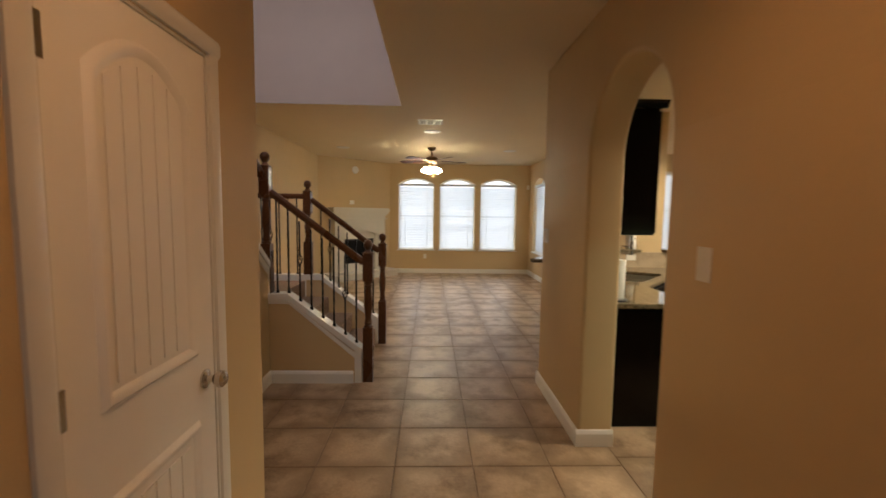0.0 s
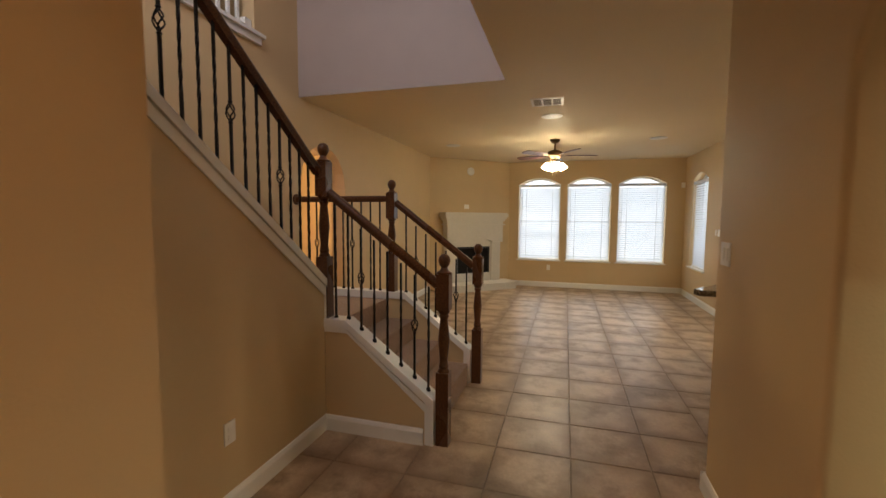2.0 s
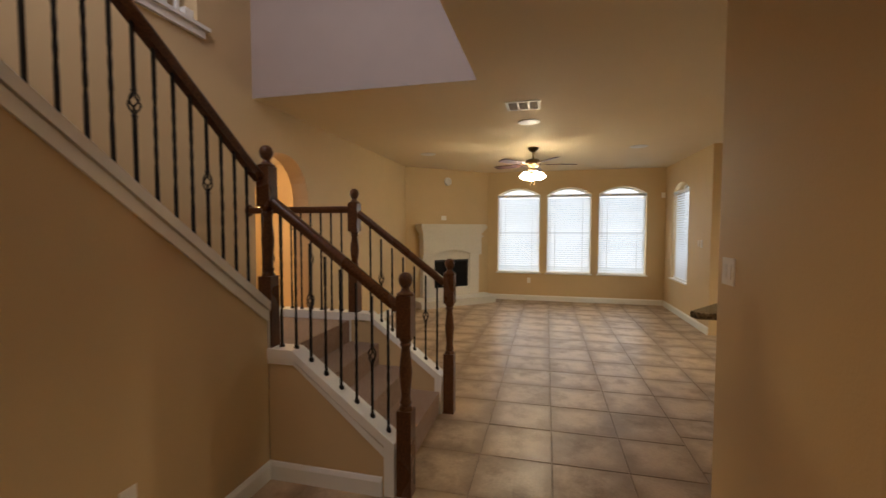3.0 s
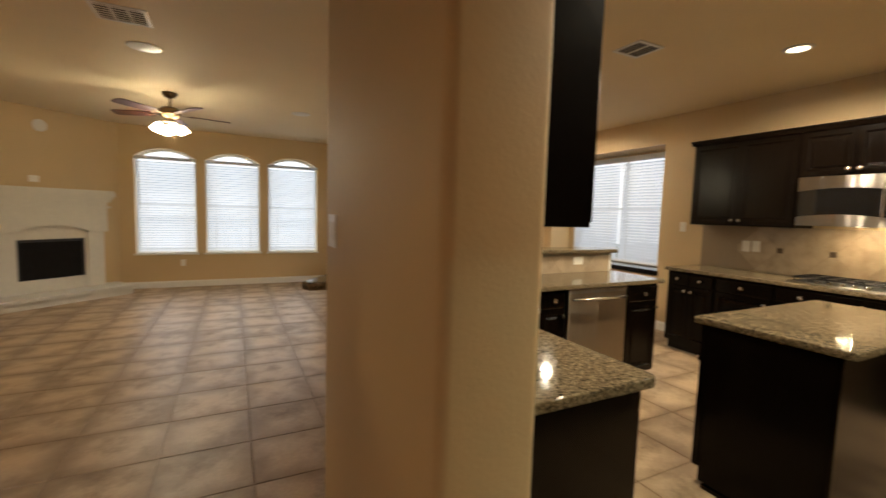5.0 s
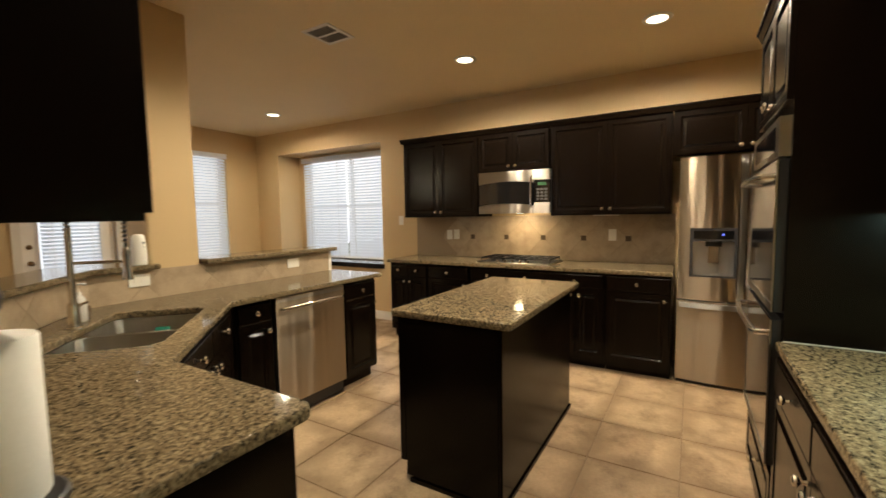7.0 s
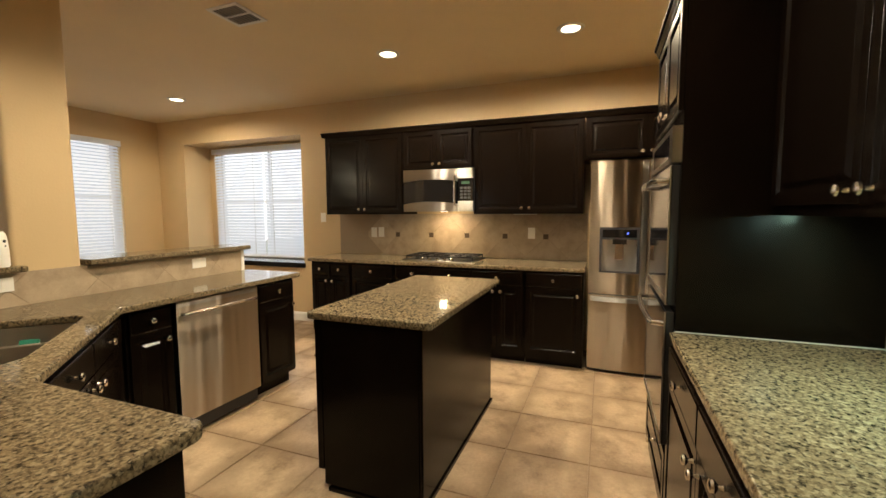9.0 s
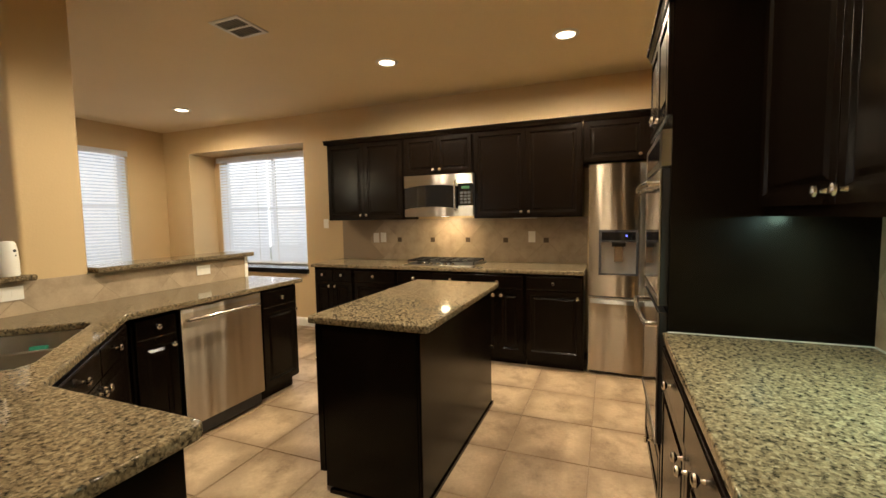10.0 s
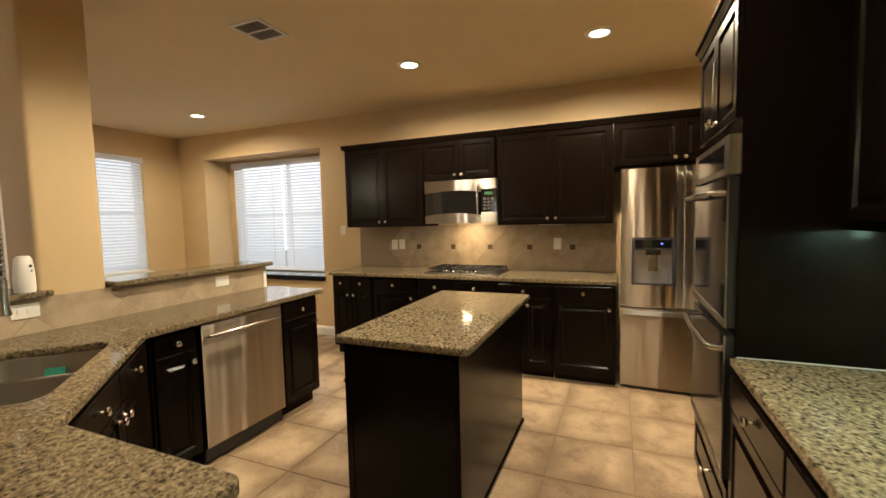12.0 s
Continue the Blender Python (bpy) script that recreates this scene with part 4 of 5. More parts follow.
# back run, under the cooktop wall
XF = 5.385
for y1, y0, nd in ((5.30, 4.785, 2), (4.78, 4.27, 1)):
    base_unit(DK + "base cabinet on the back wall", (XF, y1, 0), -90, y1 - y0, nd, 1 if nd == 1 else 2)
base_unit(DK + "base cabinet below the cooktop", (XF, 4.265, 0), -90, 0.815, 2, 2)
base_unit(DK + "base cabinet beside the refrigerator", (XF, 3.445, 0), -90, 0.50, 2, 1)
base_unit(DK + "base cabinet beside the refrigerator", (XF, 2.94, 0), -90, 0.51, 1, 1)
UF = 5.65
def upper(label, y1, y0, z0, doors, group="wall cabinets", z1=2.25):
    w, fr = y1 - y0, []
    for k in range(doors):
        a, b = 0.012 + (w - 0.024) * k / doors + 0.002, 0.012 + (w - 0.024) * (k + 1) / doors - 0.002
        fr.append(("door", a, b, z0 + 0.014, z1 - 0.014, (b - 0.035 if k % 2 == 0 else a + 0.035), z0 + 0.055))
    return cabinet("wall_cabinet", label, (UF, y1, 0), -90, w, 0.348, z0, z1, fr, 0, group, True)
upper(DK + "wall cabinet, two doors", 5.272, 4.285, 1.39, 2)
upper(DK + "short wall cabinet over the microwave", 4.28, 3.508, 1.845, 2)
upper(DK + "wall cabinet, two wide doors", 3.503, 2.46, 1.39, 2)
upper(DK + "short wall cabinet over the refrigerator", 2.455, 1.44, 1.87, 2)
part("end_crown", prism([(5.273, 2.25), (5.284, 2.25), (5.290, 2.28), (5.298, 2.29), (5.298, 2.30), (5.273, 2.30)], UF - 0.044, W, "x"), CAB, bpy.data.objects["wall_cabinet"])
bpy.data.objects["end_crown"].matrix_parent_inverse = pose(UF, 5.272, 0, 0, 0, -90).inverted()

CT0, CT1 = 0.879, 0.915
def slab(name, pts, z0, z1, label, category="countertop", hole=None):
    """A stone top with eased edges."""
    bm = bmesh.new()
    loops = [pts] + ([hole] if hole else [])
    for lp in loops:
        vs = [bm.verts.new((x, y, z1)) for x, y in lp]
        for i in range(len(vs)):
            bm.edges.new((vs[i], vs[(i + 1) % len(vs)]))
    bmesh.ops.triangle_fill(bm, use_beauty=True, use_dissolve=False, edges=bm.edges[:])
    ext = bmesh.ops.extrude_face_region(bm, geom=bm.faces[:])
    for v in ext["geom"]:
        if isinstance(v, bmesh.types.BMVert):
            v.co.z = z0
    bmesh.ops.recalc_face_normals(bm, faces=bm.faces[:])
    edges = [e for e in bm.edges if len(e.link_faces) == 2 and e.calc_face_angle(0) > 1.2 and abs(e.verts[0].co.z - e.verts[1].co.z) < 1e-6]
    bmesh.ops.bevel(bm, geom=edges, offset=0.007, segments=3, affect="EDGES", profile=0.5)
    ob = obj(name, bm, GRANITE, None, 0, 2, True)
    for p in ob.data.polygons:
        p.use_smooth = abs(p.normal.z) < 0.99
    return tagged(ob, label, category)
slab("countertop", [(5.355, 2.425), (W, 2.425), (W, 5.33), (5.355, 5.33)], CT0, CT1, "speckled tan granite countertop on the back wall")
slab("island_top", rounded(3.262, 4.588, 2.985, 3.66, 0.02), CT0, CT1, "speckled tan granite island top")
slab("countertop", [(HX1, 1.335), (3.49, 1.335), (3.49, 2.02), (HX1, 2.02)], CT0, CT1, "speckled granite countertop under green-white light")

# peninsula with the corner sink
SC, SU, SV = Vector((2.44, 4.525, 0)), Vector((0.68, 0.7332, 0)), Vector((-0.7332, 0.68, 0))
def sink_pt(u, v, z=0):
    p = SC + SU * u + SV * v
    return (p.x, p.y, z)
def bowl(u0, u1, v0, v1, r):
    return [sink_pt(u, v)[:2] for u, v in rounded(u0, u1, v0, v1, r)]
pen = [(HX1, 3.14)] + [(2.24 + 0.042 * math.sin(radians(a)), 3.182 - 0.042 * math.cos(radians(a))) for a in range(0, 91, 15)] + [(2.282, 3.85), (3.008, 4.638), (4.40, 4.64), (4.41, 5.212), (2.49, 5.212), (HX1, 4.187)]
slab("countertop", pen, CT0, CT1, "speckled tan granite peninsula countertop with a sink cutout", "countertop", bowl(-0.38, 0.36, -0.225, 0.205, 0.07))
slab("bar_top", [(3.17, 5.15), (4.39, 5.15), (4.40, 5.46), (3.17, 5.46)], 1.098, 1.132, "dark speckled granite raised bar top")
slab("bar_top", [(HX1 + 0.003, 4.115), (2.525, 5.165), (2.88, 5.165), (2.84, 5.212), (2.838, 5.52), (2.40, 5.52), (1.283, 4.06), (1.30, PE + 0.043), (HX1 + 0.003, PE + 0.043)], 1.098, 1.132, "dark speckled granite bar top behind the sink")

sk = thing("kitchen_sink", "stainless steel double-bowl undermount sink", "sink", (0, 0, 0))
for nm, u0, u1 in (("bowl", -0.38, -0.01), ("bowl", 0.02, 0.36)):
    bm = bmesh.new()
    rings = []
    for g, z in ((-0.012, CT0 - 0.001), (0.0, CT0 - 0.001), (0.004, CT0 - 0.06), (0.012, CT0 - 0.165), (0.04, CT0 - 0.185), (0.12, CT0 - 0.19)):
        rings.append([bm.verts.new(sink_pt(u, v, z)) for u, v in rounded(u0 + g, u1 - g, -0.225 + g, 0.205 - g, max(0.02, 0.06 - g * 0.2))])
    for a, b in zip(rings, rings[1:]):
        for i in range(len(a)):
            bm.faces.new((a[i], a[(i + 1) % len(a)], b[(i + 1) % len(b)], b[i]))
    bm.faces.new(rings[-1])
    part(nm, bm, SINKM, sk, "", 0, 2, True)
part("drain", lathe([(0.04, 0), (0.035, 0.004), (0.02, 0.002), (0.005, 0.001)], sink_pt(0.19, 0.02, CT0 - 0.19), 16), NICKEL, sk, "", 0, 2, True)
sp = tagged(obj("sponge", box(-0.055, 0.055, -0.035, 0.035, 0, 0.025), GREENP, None, 0.006), "green dish sponge lying in the sink", "sponge")
sp.matrix_world = pose(*sink_pt(0.318, -0.01, CT0 - 0.165), 0, 0, 45) @ pose(0, 0, 0, 0, -62, 0) @ pose(0.055, 0, 0)

fc = thing("faucet", "tall spring-neck pull-down kitchen faucet, brushed nickel", "faucet", sink_pt(0.025, 0.23, CT1))
fc.rotation_euler = (0, 0, radians(47))
part("base", lathe([(0.03, 0), (0.03, 0.006), (0.024, 0.012), (0.022, 0.11), (0.019, 0.12)], (0, 0, 0), 18), NICKEL, fc, "", 0, 2, True)
part("post", tube([(0, 0, 0.1), (0, 0, 0.46)], 0.0135, 14), NICKEL, fc, "", 0, 2, True)
arch = [(0, -0.11 + 0.11 * math.cos(a), 0.60 + 0.11 * math.sin(a)) for a in (0.0, 0.35, 0.7, 1.05, 1.4, 1.75, 2.1, 2.45, 2.8, 3.14)]
part("hose", tube([(0, 0, 0.45)] + arch + [(0, -0.22, 0.36)], 0.007, 10), BLACKP, fc, "black hose inside the spring", 0, 2, True)
track = [Vector((0, 0, 0.46 + 0.02 * k)) for k in range(7)] + [Vector((0, -0.11 + 0.11 * math.cos(0.08 * k), 0.60 + 0.11 * math.sin(0.08 * k))) for k in range(1, 40)] + [Vector((0, -0.22, 0.58 - 0.02 * k)) for k in range(11)]
coil = []
for k in range(len(track) - 1):
    run = (track[k + 1] - track[k]).normalized()
    side = Vector((1, 0, 0))
    up = side.cross(run)
    for q in range(8):
        a = 2 * math.pi * q / 8
        coil.append(track[k].lerp(track[k + 1], q / 8) + 0.0125 * (math.cos(a) * side + math.sin(a) * up))
part("spring", tube(coil, 0.0026, 5), NICKEL, fc, "coiled steel spring")
part("spray_head", lathe([(0.012, 0.15), (0.018, 0.13), (0.018, 0.03), (0.023, 0.01), (0.023, 0.0), (0.004, 0.0)], (0, -0.22, 0.215), 16), NICKEL, fc, "", 0, 2, True)
part("holder_arm", tube([(0, 0, 0.30), (0, -0.205, 0.30)], 0.007, 8), NICKEL, fc)
part("lever", tube([(0.02, 0, 0.09), (0.06, 0, 0.10), (0.10, -0.01, 0.105)], 0.007, 8), NICKEL, fc)

so = thing("soap_bottle", "clear plastic soap pump bottle on the countertop", "soap bottle", sink_pt(0.19, 0.285, CT1))
part("bottle", lathe([(0.028, 0), (0.032, 0.006), (0.032, 0.09), (0.026, 0.115), (0.013, 0.13), (0.013, 0.145)], (0, 0, 0), 16), plain("cloudy_plastic", (0.72, 0.70, 0.66), 0.2, 0, 0.02), so, "", 0, 2, True)
part("pump", tube([(0, 0, 0.145), (0, 0, 0.185), (0.035, -0.005, 0.18)], 0.006, 8), PLATE, so)
air = thing("tin_cup", "small dark cup beside the sink", "cup", sink_pt(0.275, 0.295, CT1))
part("cup", lathe([(0.014, 0), (0.018, 0.05), (0.019, 0.06), (0.015, 0.06), (0.012, 0.01)], (0, 0, 0), 14), BRONZE, air, "", 0, 2, True)

pt = thing("paper_towel_holder", "black upright holder with a white paper towel roll", "paper towel", (1.727, 3.29, CT1))
part("base", lathe([(0.092, 0), (0.092, 0.008), (0.085, 0.014), (0.02, 0.016)], (0, 0, 0), 28), BLACKP, pt, "black round base", 0, 2, True)
part("rod", lathe([(0.008, 0), (0.008, 0.315), (0.012, 0.318), (0.026, 0.335), (0.030, 0.355), (0.024, 0.375), (0.01, 0.385), (0.002, 0.387)], (0, 0, 0.01), 16), BLACKP, pt, "black rod with a knob", 0, 2, True)
part("roll", lathe([(0.02, 0), (0.066, 0), (0.068, 0.004), (0.068, 0.276), (0.066, 0.28), (0.02, 0.28)], (0, 0, 0.017), 32), PAPER, pt, "white quilted paper roll", 0, 2, True)

df = thing("air_freshener", "white automatic air freshener on the bar ledge", "air freshener", (2.785, 5.212, 1.132))
df.rotation_euler = (0, 0, radians(20))
part("case", lathe([(0.040, 0), (0.043, 0.01), (0.043, 0.07), (0.040, 0.13), (0.035, 0.17), (0.026, 0.185), (0.004, 0.188)], (0, 0, 0), 20), PLATE, df, "", 0, 2, True)
part("nozzle", lathe([(0.008, 0), (0.008, -0.006), (0.002, -0.007)], (0, -0.034, 0.135), 10, None, "y"), BLACKP, df)
part("button", lathe([(0.005, 0), (0.004, -0.005), (0.001, -0.006)], (0.002, -0.037, 0.11), 8, None, "y"), BLACKP, df)

# peninsula cabinets and dishwasher
base_unit(DK + "base cabinet beside the dishwasher", (3.055, 4.705, 0), -1.5, 0.265, 1, 1, 0.48, "peninsula cabinets")
base_unit(DK + "base cabinet at the peninsula's end", (3.955, 4.68, 0), -1.5, 0.385, 1, 1, 0.50, "peninsula cabinets")
c = base_unit(DK + "corner sink base cabinet", (2.318, 3.925, 0), 47.3, 0.985, 2, 2, 0.40, "peninsula cabinets", 0.24)
bm = box(HX1, 2.235, 3.175, 3.86, 0.105, 0.8785)
t = thing("base_cabinet", DK + "base cabinet end beside the archway", "cabinet", (0, 0, 0), "peninsula cabinets")
part("body", bm, CAB, t, "", 0.003)
part("toe_kick", box(HX1, 2.17, 3.18, 3.86, 0, 0.105), CAB, t)
part("end_panel", box(HX1 + 0.02, 2.215, 3.168, 3.175, 0.0, 0.876), CAB, t, "", 0.002)

dw = thing("dishwasher", "stainless steel dishwasher with a bar handle", "dishwasher", (3.33, 4.698, 0))
dw.rotation_euler = (0, 0, radians(-1.5))
part("door", box(0, 0.615, -0.03, 0.0, 0.115, 0.872), STEEL, dw, "brushed stainless door", 0.006, 3)
part("tub", box(0.005, 0.61, 0.001, 0.46, 0.02, 0.876), BLACKP, dw)
part("toe_panel", box(0.01, 0.605, 0.045, 0.06, 0.0, 0.112), BLACKP, dw)
part("control_strip", box(0.012, 0.603, -0.0315, -0.030, 0.838, 0.862), STEELH, dw, "")
part("handle", tube([(0.035, -0.03, 0.792), (0.04, -0.062, 0.795), (0.06, -0.072, 0.797), (0.18, -0.078, 0.80), (0.31, -0.080, 0.80), (0.44, -0.078, 0.80), (0.555, -0.072, 0.797), (0.575, -0.062, 0.795), (0.58, -0.03, 0.792)], 0.0115, 12), NICKEL, dw, "curved steel bar handle", 0, 2, True)

# island
isl = thing("kitchen_island", DK + "kitchen island with a panelled back", "kitchen island", (0, 0, 0))
part("body", box(3.275, 4.535, 3.04, 3.605, 0.105, 0.878), CAB, isl, "", 0.003)
part("toe_kick", box(3.275, 4.535, 3.04, 3.545, 0.0, 0.105), CAB, isl)
part("corner_post", box(3.268, 3.30, 3.58, 3.612, 0.105, 0.876), CAB, isl, "", 0.003)
part("base_moulding", box(3.262, 4.548, 3.026, 3.04, 0, 0.022), CAB, isl, "", 0.004)
part("base_moulding", box(3.260, 3.275, 3.026, 3.55, 0, 0.022), CAB, isl, "", 0.004)
part("back_panel", box(3.285, 4.525, 3.034, 3.04, 0.03, 0.87), CAB, isl, "", 0.002)
part("end_panel", box(3.269, 3.275, 3.05, 3.575, 0.03, 0.87), CAB, isl, "", 0.002)
for k in range(3):
    a = 3.29 + 0.412 * k
    ob = part("door", front(0.40, 0.60), CAB, isl, "", 0.002, 2)
    ob.matrix_local = pose(a + 0.40, 3.605, 0.125, 0, 0, 180)
    knob(ob, 0.36, 0.55)
    ob = part("drawer", front(0.40, 0.125), CAB, isl, "", 0.002, 2)
    ob.matrix_local = pose(a + 0.40, 3.605, 0.735, 0, 0, 180)
    knob(ob, 0.20, 0.065)

# side run with the oven tower
base_unit(DK + "base cabinet beside the ovens", (3.485, 2.0, 0), 180, 1.165, 2, 2, 0.64, "side cabinets")
base_unit(DK + "base cabinet on the side wall", (2.315, 2.0, 0), 180, 0.715, 2, 2, 0.64, "side cabinets")
def side_upper(x1, x0, doors):
    w, fr = x1 - x0, []
    for k in range(doors):
        a, b = 0.012 + (w - 0.024) * k / doors + 0.002, 0.012 + (w - 0.024) * (k + 1) / doors - 0.002
        fr.append(("door", a, b, 1.42, 2.236, (b - 0.05 if k % 2 == 0 else a + 0.05), 1.455))
    return cabinet("wall_cabinet", DK + "wall cabinet with a light beneath it", (x1, 1.69, 0), 180, w, 0.353, 1.405, 2.25, fr, 0, "side cabinets", True)
t = side_upper(3.487, 2.31, 2)
part("light_rail", box(0.0, 1.177, 0.0, 0.018, 1.388, 1.405), CAB, t, "", 0.003)
side_upper(2.305, HX1 + 0.002, 2)
ul = thing("under_cabinet_lamp", "slim under-cabinet fluorescent lamp", "lamp", (2.75, 1.48, 1.395))
part("housing", box(-0.13, 0.13, -0.03, 0.03, 0.005, 0.0099), PLATE, ul)
part("tube", box(-0.11, 0.11, -0.012, 0.012, 0.003, 0.005), glowing("cool_tube", (0.75, 1.0, 0.85), 6), ul)

tw = thing("oven_tower", DK + "oven tower cabinet", "cabinet", (4.25, 2.0, 0))
tw.rotation_euler = (0, 0, math.pi)
part("body", box(0, 0.76, 0, 0.665, 0.0, 2.25), CAB, tw, "", 0.003)
for x0, x1, kx in ((0.012, 0.378, 0.345), (0.382, 0.748, 0.415)):
    ob = part("door", front(x1 - x0, 0.44), CAB, tw, "", 0.002, 2)
    ob.location = (x0, 0, 1.80)
    knob(ob, kx - x0, 0.05)
ob = part("drawer", front(0.73, 0.26), CAB, tw, "", 0.002, 2)
ob.location = (0.015, 0, 0.12)
knob(ob, 0.365, 0.13)
part("crown_moulding", prism([(0.0, 2.25), (-0.022, 2.25), (-0.026, 2.262), (-0.034, 2.28), (-0.044, 2.29), (-0.044, 2.30), (0.0, 2.30)], -0.03, 0.759, "x"), CAB, tw)
part("side_crown", prism([(0.7605, 2.25), (0.782, 2.25), (0.786, 2.262), (0.794, 2.28), (0.804, 2.29), (0.804, 2.30), (0.7605, 2.30)], -0.044, 0.66, "y"), CAB, tw)
ov = thing("wall_oven", "stainless steel double wall oven with black glass", "oven", (4.25, 2.0, 0))
ov.rotation_euler = (0, 0, math.pi)
part("control_panel", box(0.02, 0.74, -0.035, 0.0, 1.60, 1.745), STEELH, ov, "", 0.004)
part("display", box(0.10, 0.66, -0.037, -0.035, 1.625, 1.72), BLACKG, ov)
for z0, z1 in ((1.02, 1.59), (0.42, 0.99)):
    dr = part("oven_door", box(0.02, 0.74, -0.030, -0.002, z0, z1), BLACKP, ov, "black oven door", 0.003, 2)
    part("glass", box(0.022, 0.738, -0.036, -0.030, z0 + 0.002, z1 - 0.002), BLACKG, dr, "black oven glass", 0.001, 1)
    for u0, u1 in ((0.014, 0.02), (0.74, 0.746)):
        part("edge_trim", box(u0, u1, -0.039, -0.033, z0, z1), STEELH, dr, "thin steel edge trim", 0.001, 1)
    part("edge_trim", box(0.02, 0.74, -0.039, -0.036, z0, z0 + 0.03), STEELH, dr, "steel trim strip", 0.001, 1)
    zz = z1 - 0.06
    part("handle", tube([(0.06, -0.03, zz), (0.065, -0.075, zz), (0.10, -0.085, zz), (0.38, -0.095, zz), (0.66, -0.085, zz), (0.695, -0.075, zz), (0.70, -0.03, zz)], 0.012, 10), NICKEL, dr, "steel bar handle", 0, 2, True)

# beads of white caulk where the tops meet walls and cabinets
CAULK = plain("white_caulk", (0.48, 0.46, 0.42), 0.5, 0, 0.08, 40, 0.1)
structure("trim", box(3.484, 3.4895, 1.347, 2.0, CT1 - 0.001, CT1 + 0.003), CAULK, "white caulk along the oven tower", "trim")
structure("trim", box(HX1 + 0.002, 3.483, 1.3466, 1.352, CT1 - 0.001, CT1 + 0.005), CAULK, "white caulk along the side backsplash", "trim")
structure("trim", box(2.505, 4.32, 5.1975, 5.2035, CT1 - 0.001, CT1 + 0.003), SGROUT, "pale caulk along the bar backsplash", "trim")
sl = thing("under_cabinet_lamp", "short white unlit lamp under a wall cabinet", "lamp", (5.72, 3.0, 1.38))
part("housing", box(-0.03, 0.03, -0.11, 0.11, 0.0, 0.0099), PLATE, sl, "", 0.002)

# cabinet on the wall beside the archway
t = cabinet("wall_cabinet", DK + "wall cabinet beside the archway, seen end-on", (HX1 + 0.302, 3.112, 0), 90, 0.78, 0.30, 1.40, 2.25, [("door", 0.012, 0.388, 1.414, 2.236, 0.35, 1.455), ("door", 0.392, 0.768, 1.414, 2.236, 0.43, 1.455)], 0, "wall cabinets", True)
part("side_crown", prism([(-0.001, 2.25), (-0.022, 2.25), (-0.034, 2.28), (-0.044, 2.29), (-0.044, 2.30), (-0.001, 2.30)], -0.044, 0.298, "y"), CAB, t)

# ---- appliances on the back wall ----
rf = thing("refrigerator", "stainless steel french-door refrigerator with a dispenser", "refrigerator", (5.435, 2.397, 0))
rf.rotation_euler = (0, 0, radians(-90))
part("case", box(0.004, 0.906, 0.05, 0.56, 0.03, 1.80), plain("dark_grey_case", (0.08, 0.08, 0.08), 0.4), rf)
def bowed(x0, x1, z0, z1, bow=0.028, lo=None, hi=None, n=14):
    """A door skin with a gently bowed front; lo and hi are the whole door's sides."""
    lo, hi = (x0 if lo is None else lo), (x1 if hi is None else hi)
    def out(x):
        return -bow * max(0.0, 1 - ((x - lo) / (hi - lo) * 2 - 1) ** 2)
    xs = [x0 + (x1 - x0) * (0.5 - 0.5 * math.cos(math.pi * i / n)) for i in range(n + 1)]
    return prism([(x1, 0.045), (x0, 0.045)] + [(x, out(x)) for x in xs], z0, z1, "z")
ld = part("door", bowed(0.004, 0.453, 1.275, 1.832), STEEL, rf, "brushed stainless left door", 0, 2, True)
part("lower_panel", bowed(0.004, 0.453, 0.70, 0.885), STEEL, ld, "", 0, 2, True)
for a, b in ((0.004, 0.085), (0.40, 0.453)):
    part("side_panel", bowed(a, b, 0.885, 1.275, 0.028, 0.004, 0.453, 6), STEEL, ld, "", 0, 2, True)
disp = part("dispenser", wall("y", -0.0235, 0.0, 0.086, 0.399, 0.886, 1.274, [(0.105, 0.38, 0.90, 1.17, 1.17)]), plain("grey_panel", (0.045, 0.045, 0.05), 0.25), ld, "grey ice and water dispenser")
part("dispenser_back", box(0.09, 0.395, 0.028, 0.044, 0.89, 1.27), plain("silver_recess", (0.60, 0.60, 0.60), 0.3, 0.8), ld)
part("display", box(0.11, 0.375, -0.0255, -0.0235, 1.19, 1.255), BLACKG, ld)
part("indicator", box(0.30, 0.312, -0.026, -0.0255, 1.218, 1.23), glowing("blue_indicator", (0.1, 0.15, 1.0), 3), ld)
part("paddle", box(0.21, 0.28, 0.0, 0.02, 1.0, 1.13), NICKEL, ld, "", 0.008)
part("spout", box(0.19, 0.30, -0.004, 0.025, 1.13, 1.175), BLACKP, ld, "", 0.006)
rd = part("door", bowed(0.457, 0.906, 0.70, 1.832), STEEL, rf, "brushed stainless right door", 0, 2, True)
fz = part("freezer_drawer", bowed(0.004, 0.906, 0.03, 0.688, 0.026), STEEL, rf, "brushed stainless freezer drawer", 0, 2, True)
STEELV = brushed("handle_steel", (0.50, 0.51, 0.51), 0.34)
def strap(x, z0, z1, parent):
    # a broad flat bar, bowed away from the door
    n = 14
    front_, back_ = [], []
    for i in range(n + 1):
        z = z0 + (z1 - z0) * i / n
        o = 0.030 * (1 - (2 * i / n - 1) ** 4)
        front_.append((-0.022 - o, z))
        back_.append((-0.008 - o, z))
    part("handle", prism(front_ + back_[::-1], x - 0.021, x + 0.021, "x"), STEELV, parent, "long flat steel handle", 0.004, 2, True)
strap(0.426, 0.715, 1.825, ld)
strap(0.484, 0.715, 1.825, rd)
part("handle", prism([(0.02, 0.0)] + [(0.02 + 0.87 * i / 14, -0.022 - 0.030 * (1 - (2 * i / 14 - 1) ** 4)) for i in range(15)] + [(0.89, 0.0)], 0.636, 0.676, "z"), STEELV, fz, "long flat steel handle", 0.004, 2, True)
